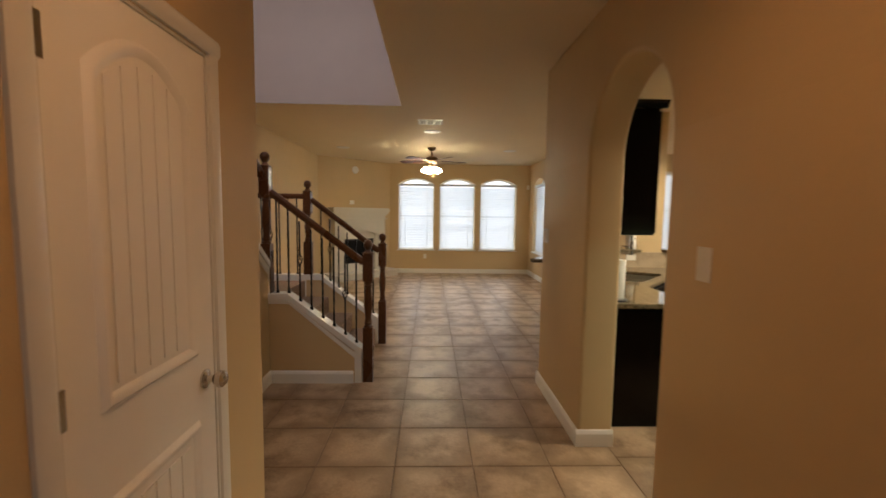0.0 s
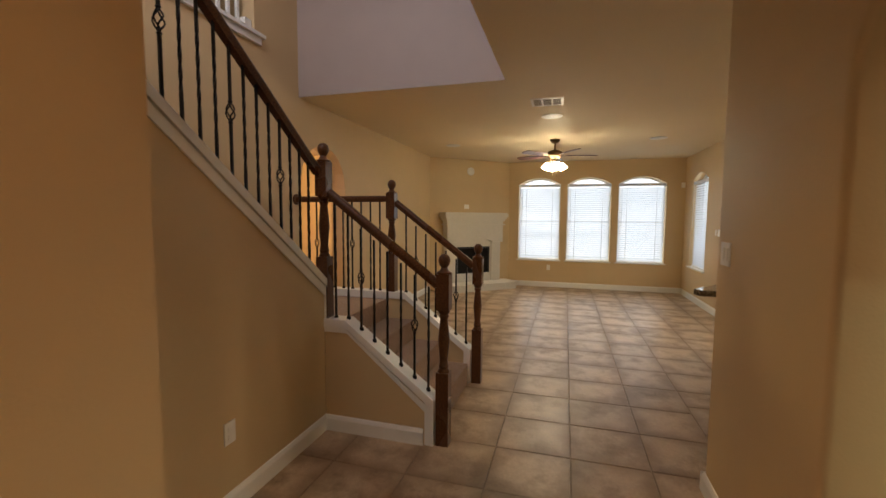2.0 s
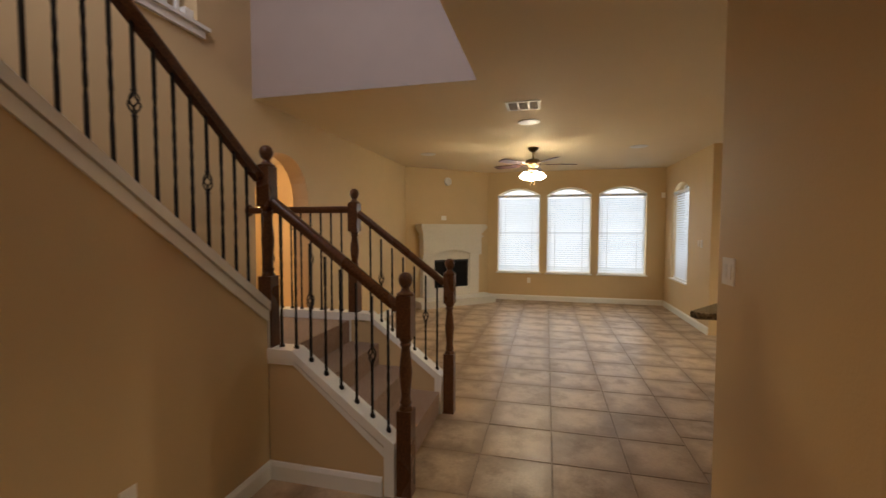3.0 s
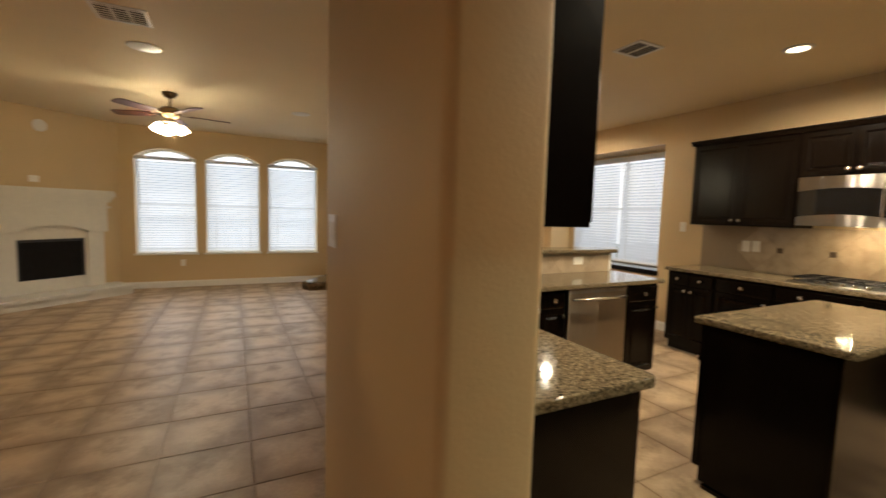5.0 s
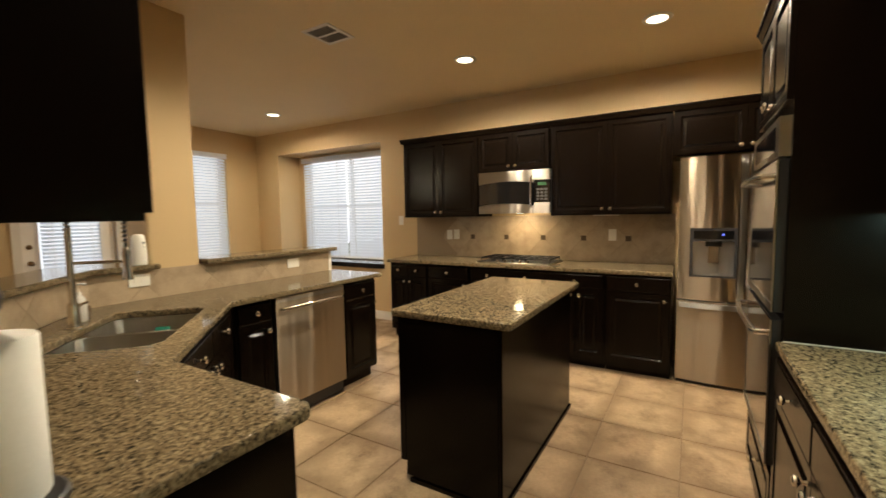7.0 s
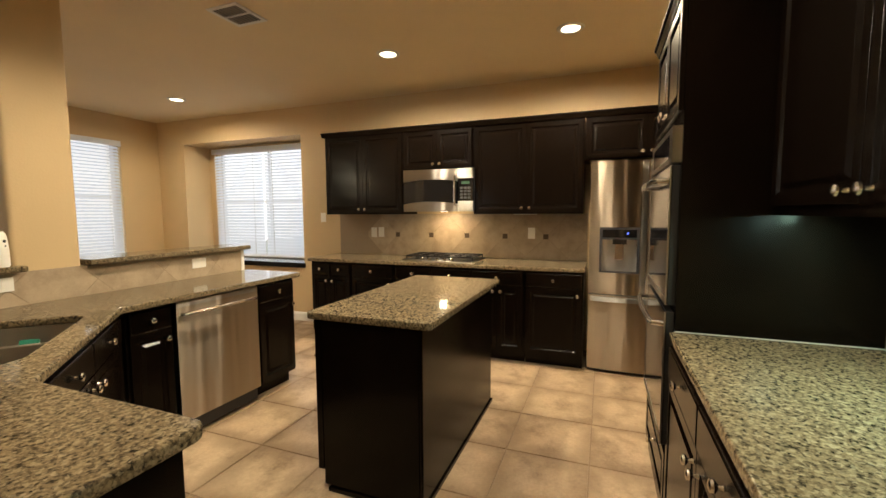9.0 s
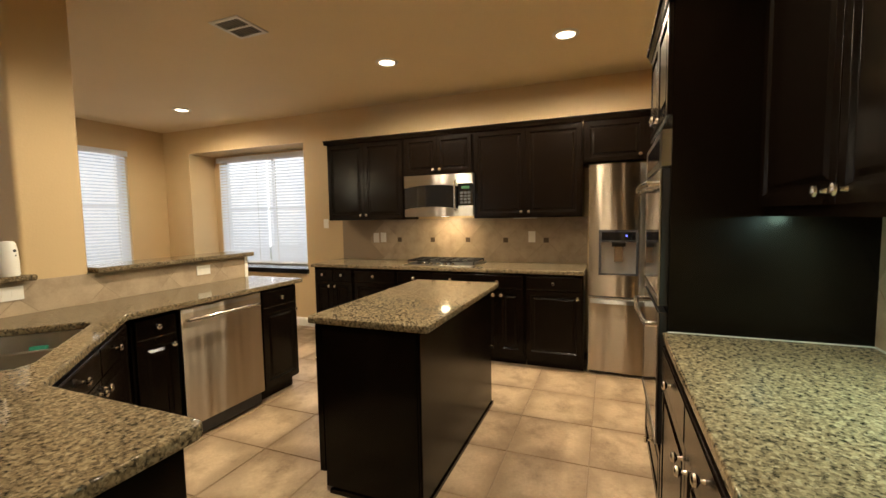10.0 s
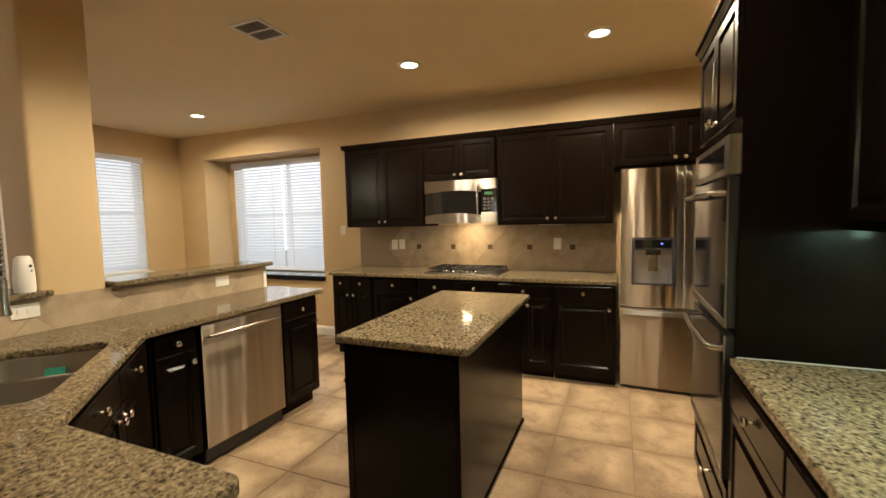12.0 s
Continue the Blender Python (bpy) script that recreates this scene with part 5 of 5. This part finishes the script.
for x in (0.06, 0.85):
    part("foot", lathe([(0.02, 0), (0.02, 0.03)], (x, 0.1, 0.0), 10), BLACKP, rf)
part("kick_grille", box(0.01, 0.90, 0.03, 0.05, 0.004, 0.043), BLACKP, rf)

mw = thing("microwave", "stainless steel over-range microwave with a curved front", "microwave", (5.60, 4.25, 1.417))
mw.rotation_euler = (0, 0, radians(-90))
part("case", box(0, 0.762, 0.0, 0.395, 0.004, 0.425), BLACKP, mw)
def curved_band(z0, z1, up):
    """A steel band whose inner edge is bowed."""
    n = 16
    pts = []
    for i in range(n + 1):
        x = 0.004 + (0.60 - 0.004) * i / n
        k = 0.025 * (1 - (2 * i / n - 1) ** 2)
        pts.append((x, (z0 + k) if up else (z1 + k)))
    other = [(0.60, z1), (0.004, z1)] if up else [(0.60, z0), (0.004, z0)]
    return prism(pts + other, -0.03, 0.0, "y")
part("top_band", curved_band(0.30, 0.425, True), STEELH, mw, "", 0.003)
part("bottom_band", curved_band(0.0, 0.075, False), STEELH, mw, "", 0.003)
part("door_glass", box(0.006, 0.60, -0.024, 0.0, 0.05, 0.34), BLACKG, mw, "black door glass")
part("control_panel", box(0.604, 0.758, -0.028, 0.0, 0.105, 0.325), BLACKG, mw, "black control panel")
part("control_band", box(0.604, 0.758, -0.03, 0.0, 0.326, 0.425), STEELH, mw, "", 0.003)
part("control_band", box(0.604, 0.758, -0.03, 0.0, 0.0, 0.104), STEELH, mw, "", 0.003)
part("clock", box(0.64, 0.725, -0.0295, -0.028, 0.27, 0.30), plain("green_display", (0.05, 0.12, 0.06), 0.2), mw)
for r in range(4):
    for c in range(3):
        part("button", box(0.625 + 0.04 * c, 0.655 + 0.04 * c, -0.0292, -0.028, 0.125 + 0.032 * r, 0.147 + 0.032 * r), plain("grey_button", (0.06, 0.06, 0.06), 0.5, 0, 0, 30, 0) if r + c == 0 else bpy.data.materials["grey_button"], mw)
part("handle", tube([(0.578, -0.028, 0.06), (0.578, -0.06, 0.075), (0.578, -0.066, 0.21), (0.578, -0.06, 0.35), (0.578, -0.028, 0.365)], 0.010, 10), NICKEL, mw, "steel bar handle", 0, 2, True)
part("lamp_lens", box(0.345, 0.415, 0.155, 0.195, -0.002, 0.003), glowing("hood_lens", (1.0, 0.85, 0.6), 5), mw)

ck = thing("gas_cooktop", "stainless steel gas cooktop with black iron grates", "cooktop", (5.43, 4.22, CT1))
ck.rotation_euler = (0, 0, radians(-90))
part("tray", box(0, 0.76, 0, 0.50, 0.001, 0.010), STEELH, ck, "brushed stainless tray", 0.004)
part("burner_well", box(0.02, 0.74, 0.085, 0.48, 0.010, 0.013), BLACKP, ck, "black enamel burner well")
for bx, by, r in ((0.14, 0.13, 0.04), (0.14, 0.36, 0.045), (0.38, 0.26, 0.055), (0.62, 0.36, 0.04)):
    part("burner", lathe([(r, 0.012), (r, 0.022), (r * 0.7, 0.026), (r * 0.68, 0.034), (r * 0.2, 0.036)], (bx, by, 0), 16), BLACKP, ck, "", 0, 2, True)
for x0, x1 in ((0.02, 0.255), (0.265, 0.495), (0.505, 0.74)):
    bm = bmesh.new()
    for y in (0.10, 0.24, 0.34, 0.46):
        tube([(x0, y, 0.045), (x1, y, 0.045)], 0.008, 6, bm)
    for x in (x0, (x0 + x1) / 2, x1):
        tube([(x, 0.10, 0.045), (x, 0.46, 0.045)], 0.008, 6, bm)
    for x in (x0, x1):
        for y in (0.10, 0.46):
            tube([(x, y, 0.012), (x, y, 0.045)], 0.006, 6, bm)
    part("grate", bm, IRON, ck, "black cast-iron grate")
for i in range(5):
    part("control_knob", lathe([(0.020, 0), (0.019, 0.018), (0.012, 0.024), (0.002, 0.025)], (0.22 + 0.08 * i, 0.045, 0.012), 14), NICKEL, ck, "", 0, 2, True)

# ---- electrical plates ----
def plate(at, rz, kind, w=0.072, h=0.115, name=None, label="", gangs=1):
    """A wall plate facing its own -y, with rockers or sockets."""
    t = thing(name or ("light_switch" if kind == "switch" else "power_outlet"), label or ("white rocker light switch on the wall" if kind == "switch" else "white power outlet on the wall"), "switch" if kind == "switch" else "outlet", at)
    t.rotation_euler = (0, 0, radians(rz))
    part("cover", box(-w / 2, w / 2, -0.006, 0, -h / 2, h / 2), PLATE, t, "", 0.002)
    for k in range(gangs):
        cx = (k - (gangs - 1) / 2) * 0.046
        if kind == "switch":
            part("rocker", box(cx - 0.016, cx + 0.016, -0.010, -0.006, -0.032, 0.032), PLATE, t, "", 0.002)
        else:
            for dz in ((-0.02, 0.02) if h > w else (0,)):
                for dx in ((0,) if h > w else (-0.02, 0.02)):
                    part("socket", box(cx + dx - 0.014, cx + dx + 0.014, -0.0085, -0.006, dz - 0.013, dz + 0.013), PLATE, t, "", 0.003)
    return t
plate((HX0, 3.828, 1.352), -90, "switch", 0.118, 0.118, gangs=2, label="white double light switch on the hall wall")
plate((HX0, 1.757, 1.362), -90, "switch", 0.075, 0.125)
plate((-1.05, 3.06, 0.425), 90, "outlet")
plate((0.23, FW, 0.43), 0, "outlet")
plate((LX, 8.86, 1.31), -90, "switch", 0.07, 0.115)
plate((LX, 8.98, 1.31), -90, "switch", 0.05, 0.09)
plate((W, 5.583, 1.353), -90, "switch")
plate((W - 0.012, 4.848, 1.175), -90, "outlet", label="white outlet on the tiled backsplash")
plate((W - 0.012, 4.75, 1.18), -90, "switch", label="white switch on the tiled backsplash")
plate((W - 0.012, 2.98, 1.188), -90, "outlet", label="white outlet on the tiled backsplash")
plate((3.925, 5.203, 1.025), 0, "outlet", 0.115, 0.072, label="white outlet set sideways on the tiled backsplash")
plate((2.772, 5.203, 1.037), 0, "outlet", 0.115, 0.072, label="white outlet set sideways behind the sink")
al = thing("motion_sensor", "small white corner alarm sensor", "sensor", (LX - 0.05, FW, 2.2))
part("case", box(-0.03, 0.03, -0.045, 0, -0.05, 0.05), PLATE, al, "", 0.01, 3)

# ---- ceiling fixtures ----
# The two added cans at x = 2.95 get fixtures too, out of view.
for k, (x, y) in enumerate(CANS + ((0.48, 1.04),)):
    t = thing("recessed_light", "lit recessed ceiling light with a white trim ring, two of the set added", "ceiling light", (x, y, H), "recessed lights")
    part("trim_ring", lathe([(0.066, -0.001), (0.069, -0.010), (0.094, -0.008), (0.100, -0.001)], (0, 0, 0), 28), VENTM, t, "", 0, 2, True)
    part("lens", lathe([(0.067, -0.0055), (0.04, -0.007), (0.002, -0.007)], (0, 0, 0), 24), LAMPGLOW, t, "glowing lens")
# Louvres of the white kitchen vent, greyed to paint in the shade between them.
VENTS = plain("vent_louvre_shaded", (0.22, 0.21, 0.20), 0.5, 0, 0.04, 30, 0.03)
def vent(at, rz, w, h, n, label, bars=(0.0,), louvre=VENTS):
    t = thing("ceiling_vent", label, "vent", at, "ceiling vents")
    t.rotation_euler = (0, 0, radians(rz))
    bm = box(-w / 2, w / 2, -h / 2, -h / 2 + 0.025, -0.008, 0)
    box(-w / 2, w / 2, h / 2 - 0.025, h / 2, -0.008, 0, bm)
    box(-w / 2, -w / 2 + 0.025, -h / 2 + 0.025, h / 2 - 0.025, -0.008, 0, bm)
    box(w / 2 - 0.025, w / 2, -h / 2 + 0.025, h / 2 - 0.025, -0.008, 0, bm)
    for u in bars:
        box(u - 0.008, u + 0.008, -h / 2 + 0.025, h / 2 - 0.025, -0.0075, 0, bm)
    part("frame", bm, VENTM, t)
    part("backing", box(-w / 2 + 0.025, w / 2 - 0.025, -h / 2 + 0.025, h / 2 - 0.025, -0.002, -0.0005), DARKSLOT, t)
    for i in range(n):
        v = -h / 2 + 0.03 + (h - 0.06) * (i + 0.5) / n
        part("slat", prism([(v - 0.006, -0.002), (v + 0.002, -0.007), (v + 0.004, -0.0065), (v - 0.004, -0.002)], -w / 2 + 0.025, w / 2 - 0.025, "x"), louvre, t)
vent((3.858, 4.632, H), 0, 0.275, 0.258, 7, "white slatted kitchen ceiling vent")
vent((0.35, 6.01, H), 0, 0.33, 0.30, 6, "white ceiling vent with three openings", (-0.05, 0.05), VENTM)
spk = thing("ceiling_speaker", "round white ceiling speaker", "speaker", (0.378, 6.67, H), "ceiling speakers")
part("grille", lathe([(0.125, -0.001), (0.125, -0.006), (0.115, -0.009), (0.002, -0.009)], (0, 0, 0), 28), VENTM, spk, "", 0, 2, True)
copy_thing(spk, pose(1.884, 8.48, H))
copy_thing(spk, pose(-1.3, 8.39, H))

fan = thing("ceiling_fan", "bronze ceiling fan with wooden blades and lit glass shades", "ceiling fan", (0.378, 8.25, H))
part("canopy", lathe([(0.075, 0), (0.078, -0.02), (0.05, -0.055), (0.014, -0.065)], (0, 0, 0), 20), BRONZE, fan, "", 0, 2, True)
part("downrod", tube([(0, 0, -0.06), (0, 0, -0.18)], 0.013, 10), BRONZE, fan)
part("motor", lathe([(0.03, -0.16), (0.09, -0.175), (0.115, -0.20), (0.118, -0.25), (0.09, -0.285), (0.06, -0.30), (0.05, -0.34), (0.02, -0.345)], (0, 0, 0), 24), BRONZE, fan, "", 0, 2, True)
for k in range(5):
    a = radians(12 + 72 * k)
    b = part("blade", prism([(0.20, -0.05), (0.24, -0.062), (0.60, -0.07), (0.64, -0.055), (0.655, 0.0), (0.64, 0.055), (0.60, 0.07), (0.24, 0.062), (0.20, 0.05)], -0.004, 0.004, "z"), BLADE, fan, "dark red wooden blade", 0.002, 1)
    b.matrix_local = pose(0, 0, -0.245, 0, 0, 12 + 72 * k) @ pose(0, 0, 0, 11)
    part("blade_iron", box(0.10, 0.25, -0.018, 0.018, -0.009, -0.004), BRONZE, b, "", 0.002)
for k in range(4):
    a = k * math.pi / 2 + 0.4
    c, s = math.cos(a), math.sin(a)
    part("lamp_arm", tube([(0.03 * c, 0.03 * s, -0.33), (0.08 * c, 0.08 * s, -0.335), (0.105 * c, 0.105 * s, -0.365)], 0.009, 8), BRONZE, fan)
    sh = part("shade", lathe([(0.022, 0), (0.036, -0.02), (0.05, -0.06), (0.062, -0.10), (0.060, -0.10), (0.046, -0.06), (0.03, -0.02)], (0, 0, 0), 18), FANGLOW, fan, "frosted glass shade", 0, 2, True)
    sh.matrix_local = Matrix.Translation((0.105 * c, 0.105 * s, -0.365)) @ Matrix.Rotation(radians(28), 4, Vector((s, -c, 0)))
for dx in (-0.02, 0.03):
    part("pull_chain", tube([(dx, 0.02, -0.34), (dx, 0.02, -0.56)], 0.003, 5), BRONZE, fan)

# ---- fireplace across the corner ----
FM = (FA + FB) / 2
fp = thing("fireplace", "white cast-stone corner fireplace with a dark firebox", "fireplace", (FM.x, FM.y, 0))
fp.rotation_euler = (0, 0, math.atan2(FB.y - FA.y, FB.x - FA.x))
part("hearth", box(-0.86, 0.86, -0.48, 0, 0, 0.10), STONE, fp, "white stone hearth", 0.012)
part("hearth_slab", box(-0.90, 0.90, -0.52, 0, 0.10, 0.15), STONE, fp, "", 0.012)
for a, b in ((-0.66, -0.43), (0.43, 0.66)):
    part("pilaster", box(a, b, -0.14, 0, 0.15, 1.005), STONE, fp, "", 0.008)
part("lintel", wall("y", -0.20, 0, -0.68, 0.68, 1.0, 1.36, [(-0.42, 0.42, 1.0, 1.01, 1.105)]), STONE, fp, "", 0.006)
part("inner_face", wall("y", -0.12, -0.02, -0.44, 0.44, 0.15, 1.12, [(-0.40, 0.40, 0.33, 0.90, 0.90)]), STONE, fp)
for z0, z1, o in ((1.36, 1.385, 0.075), (1.385, 1.45, 0.045), (1.45, 1.49, 0.075), (1.49, 1.53, 0.10), (1.53, 1.60, 0.125), (1.60, 1.625, 0.11)):
    part("mantel_moulding" if z1 < 1.59 else "mantel_shelf", box(-0.64 - o, 0.64 + o, -0.16 - o, 0, z0, z1), STONE, fp, "", 0.015, 3)
part("firebox", box(-0.405, 0.405, -0.019, -0.001, 0.32, 0.91), SOOT, fp, "dark sooty firebox")
part("mesh_screen", box(-0.40, 0.40, -0.10, -0.094, 0.33, 0.90), SOOT, fp, "black mesh screen")
fr = box(-0.40, -0.375, -0.115, -0.101, 0.33, 0.90)
box(0.375, 0.40, -0.115, -0.101, 0.33, 0.90, fr)
box(-0.375, 0.375, -0.115, -0.101, 0.86, 0.90, fr)
part("screen_frame", fr, BLACKP, fp)
rz = math.degrees(math.atan2(FB.y - FA.y, FB.x - FA.x))
pl = plate((FM.x - 0.12 * 0.74, FM.y - 0.12 * 0.67, 1.75), rz, "outlet", 0.115, 0.09, label="white cable outlet above the mantel")
dt = thing("wall_speaker", "round white wall speaker above the fireplace", "speaker", (FM.x - 0.02, FM.y - 0.02, 2.50))
dt.rotation_euler = (0, 0, radians(rz))
part("ring", lathe([(0.085, 0), (0.085, -0.012), (0.07, -0.02), (0.05, -0.014), (0.002, -0.016)], (0, 0, 0), 24, None, "y"), VENTM, dt, "", 0, 2, True)
# ---- floor tiles ----
TILE = {}


def tile_data(w, h):
    key = (round(w, 4), round(h, 4))
    if key not in TILE:
        g, c = 0.003, 0.0025
        a, b = w / 2 - g, h / 2 - g
        vs = [(sx * (a - i), sy * (b - i), z) for i, z in ((0, -0.012), (0, -0.0025), (c, 0)) for sx, sy in ((-1, -1), (1, -1), (1, 1), (-1, 1))]
        fs = [(8, 9, 10, 11)] + [(r * 4 + k, r * 4 + (k + 1) % 4, r * 4 + 4 + (k + 1) % 4, r * 4 + 4 + k) for r in range(2) for k in range(4)]
        me = bpy.data.meshes.new("floor_tile")
        me.from_pydata(vs, [], fs)
        lay = me.uv_layers.new(name="UVMap")
        for lp in me.loops:
            co = me.vertices[lp.vertex_index].co
            lay.data[lp.index].uv = (2 * co.x / w, 2 * co.y / h)
        me.materials.append(FLOORT)
        TILE[key] = me
    return TILE[key]


floor = structure("floor", box(-5.6, 6.9, -1.5, 11.3, -0.2, -0.0045), GROUT, "tan stone-look tiled floor with dark grout", "floor")
near, far = [], []


def spread(x0, x1, y0, y1, gx, gy, px, py):
    i = math.floor((x0 - gx) / px)
    while gx + i * px < x1:
        j = math.floor((y0 - gy) / py)
        while gy + j * py < y1:
            a, b = max(x0, gx + i * px), min(x1, gx + (i + 1) * px)
            c, d = max(y0, gy + j * py), min(y1, gy + (j + 1) * py)
            if b - a > 0.02 and d - c > 0.02:
                (near if -1.1 < a < 5.5 and 1.4 < c < 7.6 else far).append((a, b, c, d))
            j += 1
        i += 1


SPLIT = 1.562
spread(-5.4, SPLIT, -1.45, FW, 0.165, 2.70, 0.475, 0.458)
spread(SPLIT, W, 1.3, 5.448, 3.95, 2.322, 0.478, 0.467)
spread(SPLIT, W, 5.448, FW, 0.165 + 0.475 * 3 - 0.028, 2.70, 0.475, 0.458)
for k, (a, b, c, d) in enumerate(near):
    ob = new("tile", tile_data(b - a, d - c))
    ob.parent = floor
    ob.location = ((a + b) / 2, (c + d) / 2, random.uniform(-0.0006, 0.0004))
vs, fs, uvs = [], [], []
for a, b, c, d in far:
    me = tile_data(b - a, d - c)
    o = len(vs)
    vs += [(v.co.x + (a + b) / 2, v.co.y + (c + d) / 2, v.co.z) for v in me.vertices]
    fs += [tuple(o + i for i in p.vertices) for p in me.polygons]
    uvs += [tuple(q.uv) for q in me.uv_layers[0].data]
me = bpy.data.meshes.new("tiles")
me.from_pydata(vs, [], fs)
lay = me.uv_layers.new(name="UVMap")
for i, q in enumerate(uvs):
    lay.data[i].uv = q
me.materials.append(FLOORT)
rest = new("tiles", me)
rest.parent = floor
rest["kind"] = "stuff"


# ---- backsplash tiles, laid on the diagonal ----
def clip(poly, a, b, c):
    """The part of a polygon where a*u + b*v <= c."""
    out = []
    for p, q in zip(poly, poly[1:] + poly[:1]):
        dp, dq = a * p[0] + b * p[1] - c, a * q[0] + b * q[1] - c
        if dp <= 0:
            out.append(p)
        if dp * dq < 0:
            t = dp / (dp - dq)
            out.append((p[0] + t * (q[0] - p[0]), p[1] + t * (q[1] - p[1])))
    return out


def splash(name, origin, along, length, z0, z1, label, phase=(0.0, 0.0), pitch=0.425, accents=False):
    """Diamond tiles on an upright face; along is the way the face runs and its front lies to the right of it."""
    ang = math.atan2(along[1], along[0])
    t = tagged(new(name), label, "backsplash", "", "structure")
    t.location, t.rotation_euler = (origin[0], origin[1], 0), (0, 0, ang)
    part("grout_bed", box(0, length, -0.0092, 0, z0, z1), SGROUT, t)
    h, g = pitch / 2, 0.0019
    acc = 0.026
    for i in range(-2, int(length / h) + 3):
        for j in range(-3, int((z1 - z0) / h) + 4):
            if (i + j) % 2:
                continue
            cu, cv = phase[0] + i * h, z0 + phase[1] + j * h
            r = h - g * 1.41
            poly = [(cu - r, cv), (cu, cv - r), (cu + r, cv), (cu, cv + r)]
            for a, b, c in ((-1, 0, 0), (1, 0, length), (0, -1, -z0), (0, 1, z1)):
                poly = clip(poly, a, b, c)
                if len(poly) < 3:
                    break
            if accents and len(poly) >= 3 and j == 0:
                for s in (-1, 1):
                    poly = clip(poly, s, 0, s * (cu + s * h) - acc - 0.002)
            if len(poly) < 3:
                continue
            if max(p[0] for p in poly) - min(p[0] for p in poly) < 0.01 or max(p[1] for p in poly) - min(p[1] for p in poly) < 0.01:
                continue
            part("tile", prism(poly, -0.011, -0.003, "y"), SPLASH, t, "", 0.0012, 1)
    if accents:
        for i in range(-2, int(length / h) + 3):
            u = phase[0] + i * h
            if i % 2 and acc < u < length - acc:
                part("accent_tile", box(u - acc, u + acc, -0.0125, -0.003, z0 + phase[1] - acc, z0 + phase[1] + acc), ACCENT, t, "small dark bronze accent tile", 0.002)
    return t


splash("backsplash_cooktop", (W, 5.33), (0, -1), 2.90, 0.917, 1.392, "tan diagonal stone tiles with bronze accents", (5.33 - 4.534 + 0.2125, 0.236), 0.425, True)
splash("backsplash_bar", (2.49, 5.215), (1, 0), 1.84, 0.917, 1.096, "tan diagonal stone tiles under the bar", (0.1, 0.09), 0.425)
splash("backsplash_sink", (HX1, 4.19), (0.6660, 0.7460), 1.374, 0.917, 1.096, "tan diagonal stone tiles behind the sink", (0.2, 0.09), 0.425)
splash("backsplash_side", (3.49, 1.335), (-1, 0), 1.915, 0.917, 1.40, "tan diagonal stone tiles under the wall cabinets", (0.2, 0.23), 0.425)
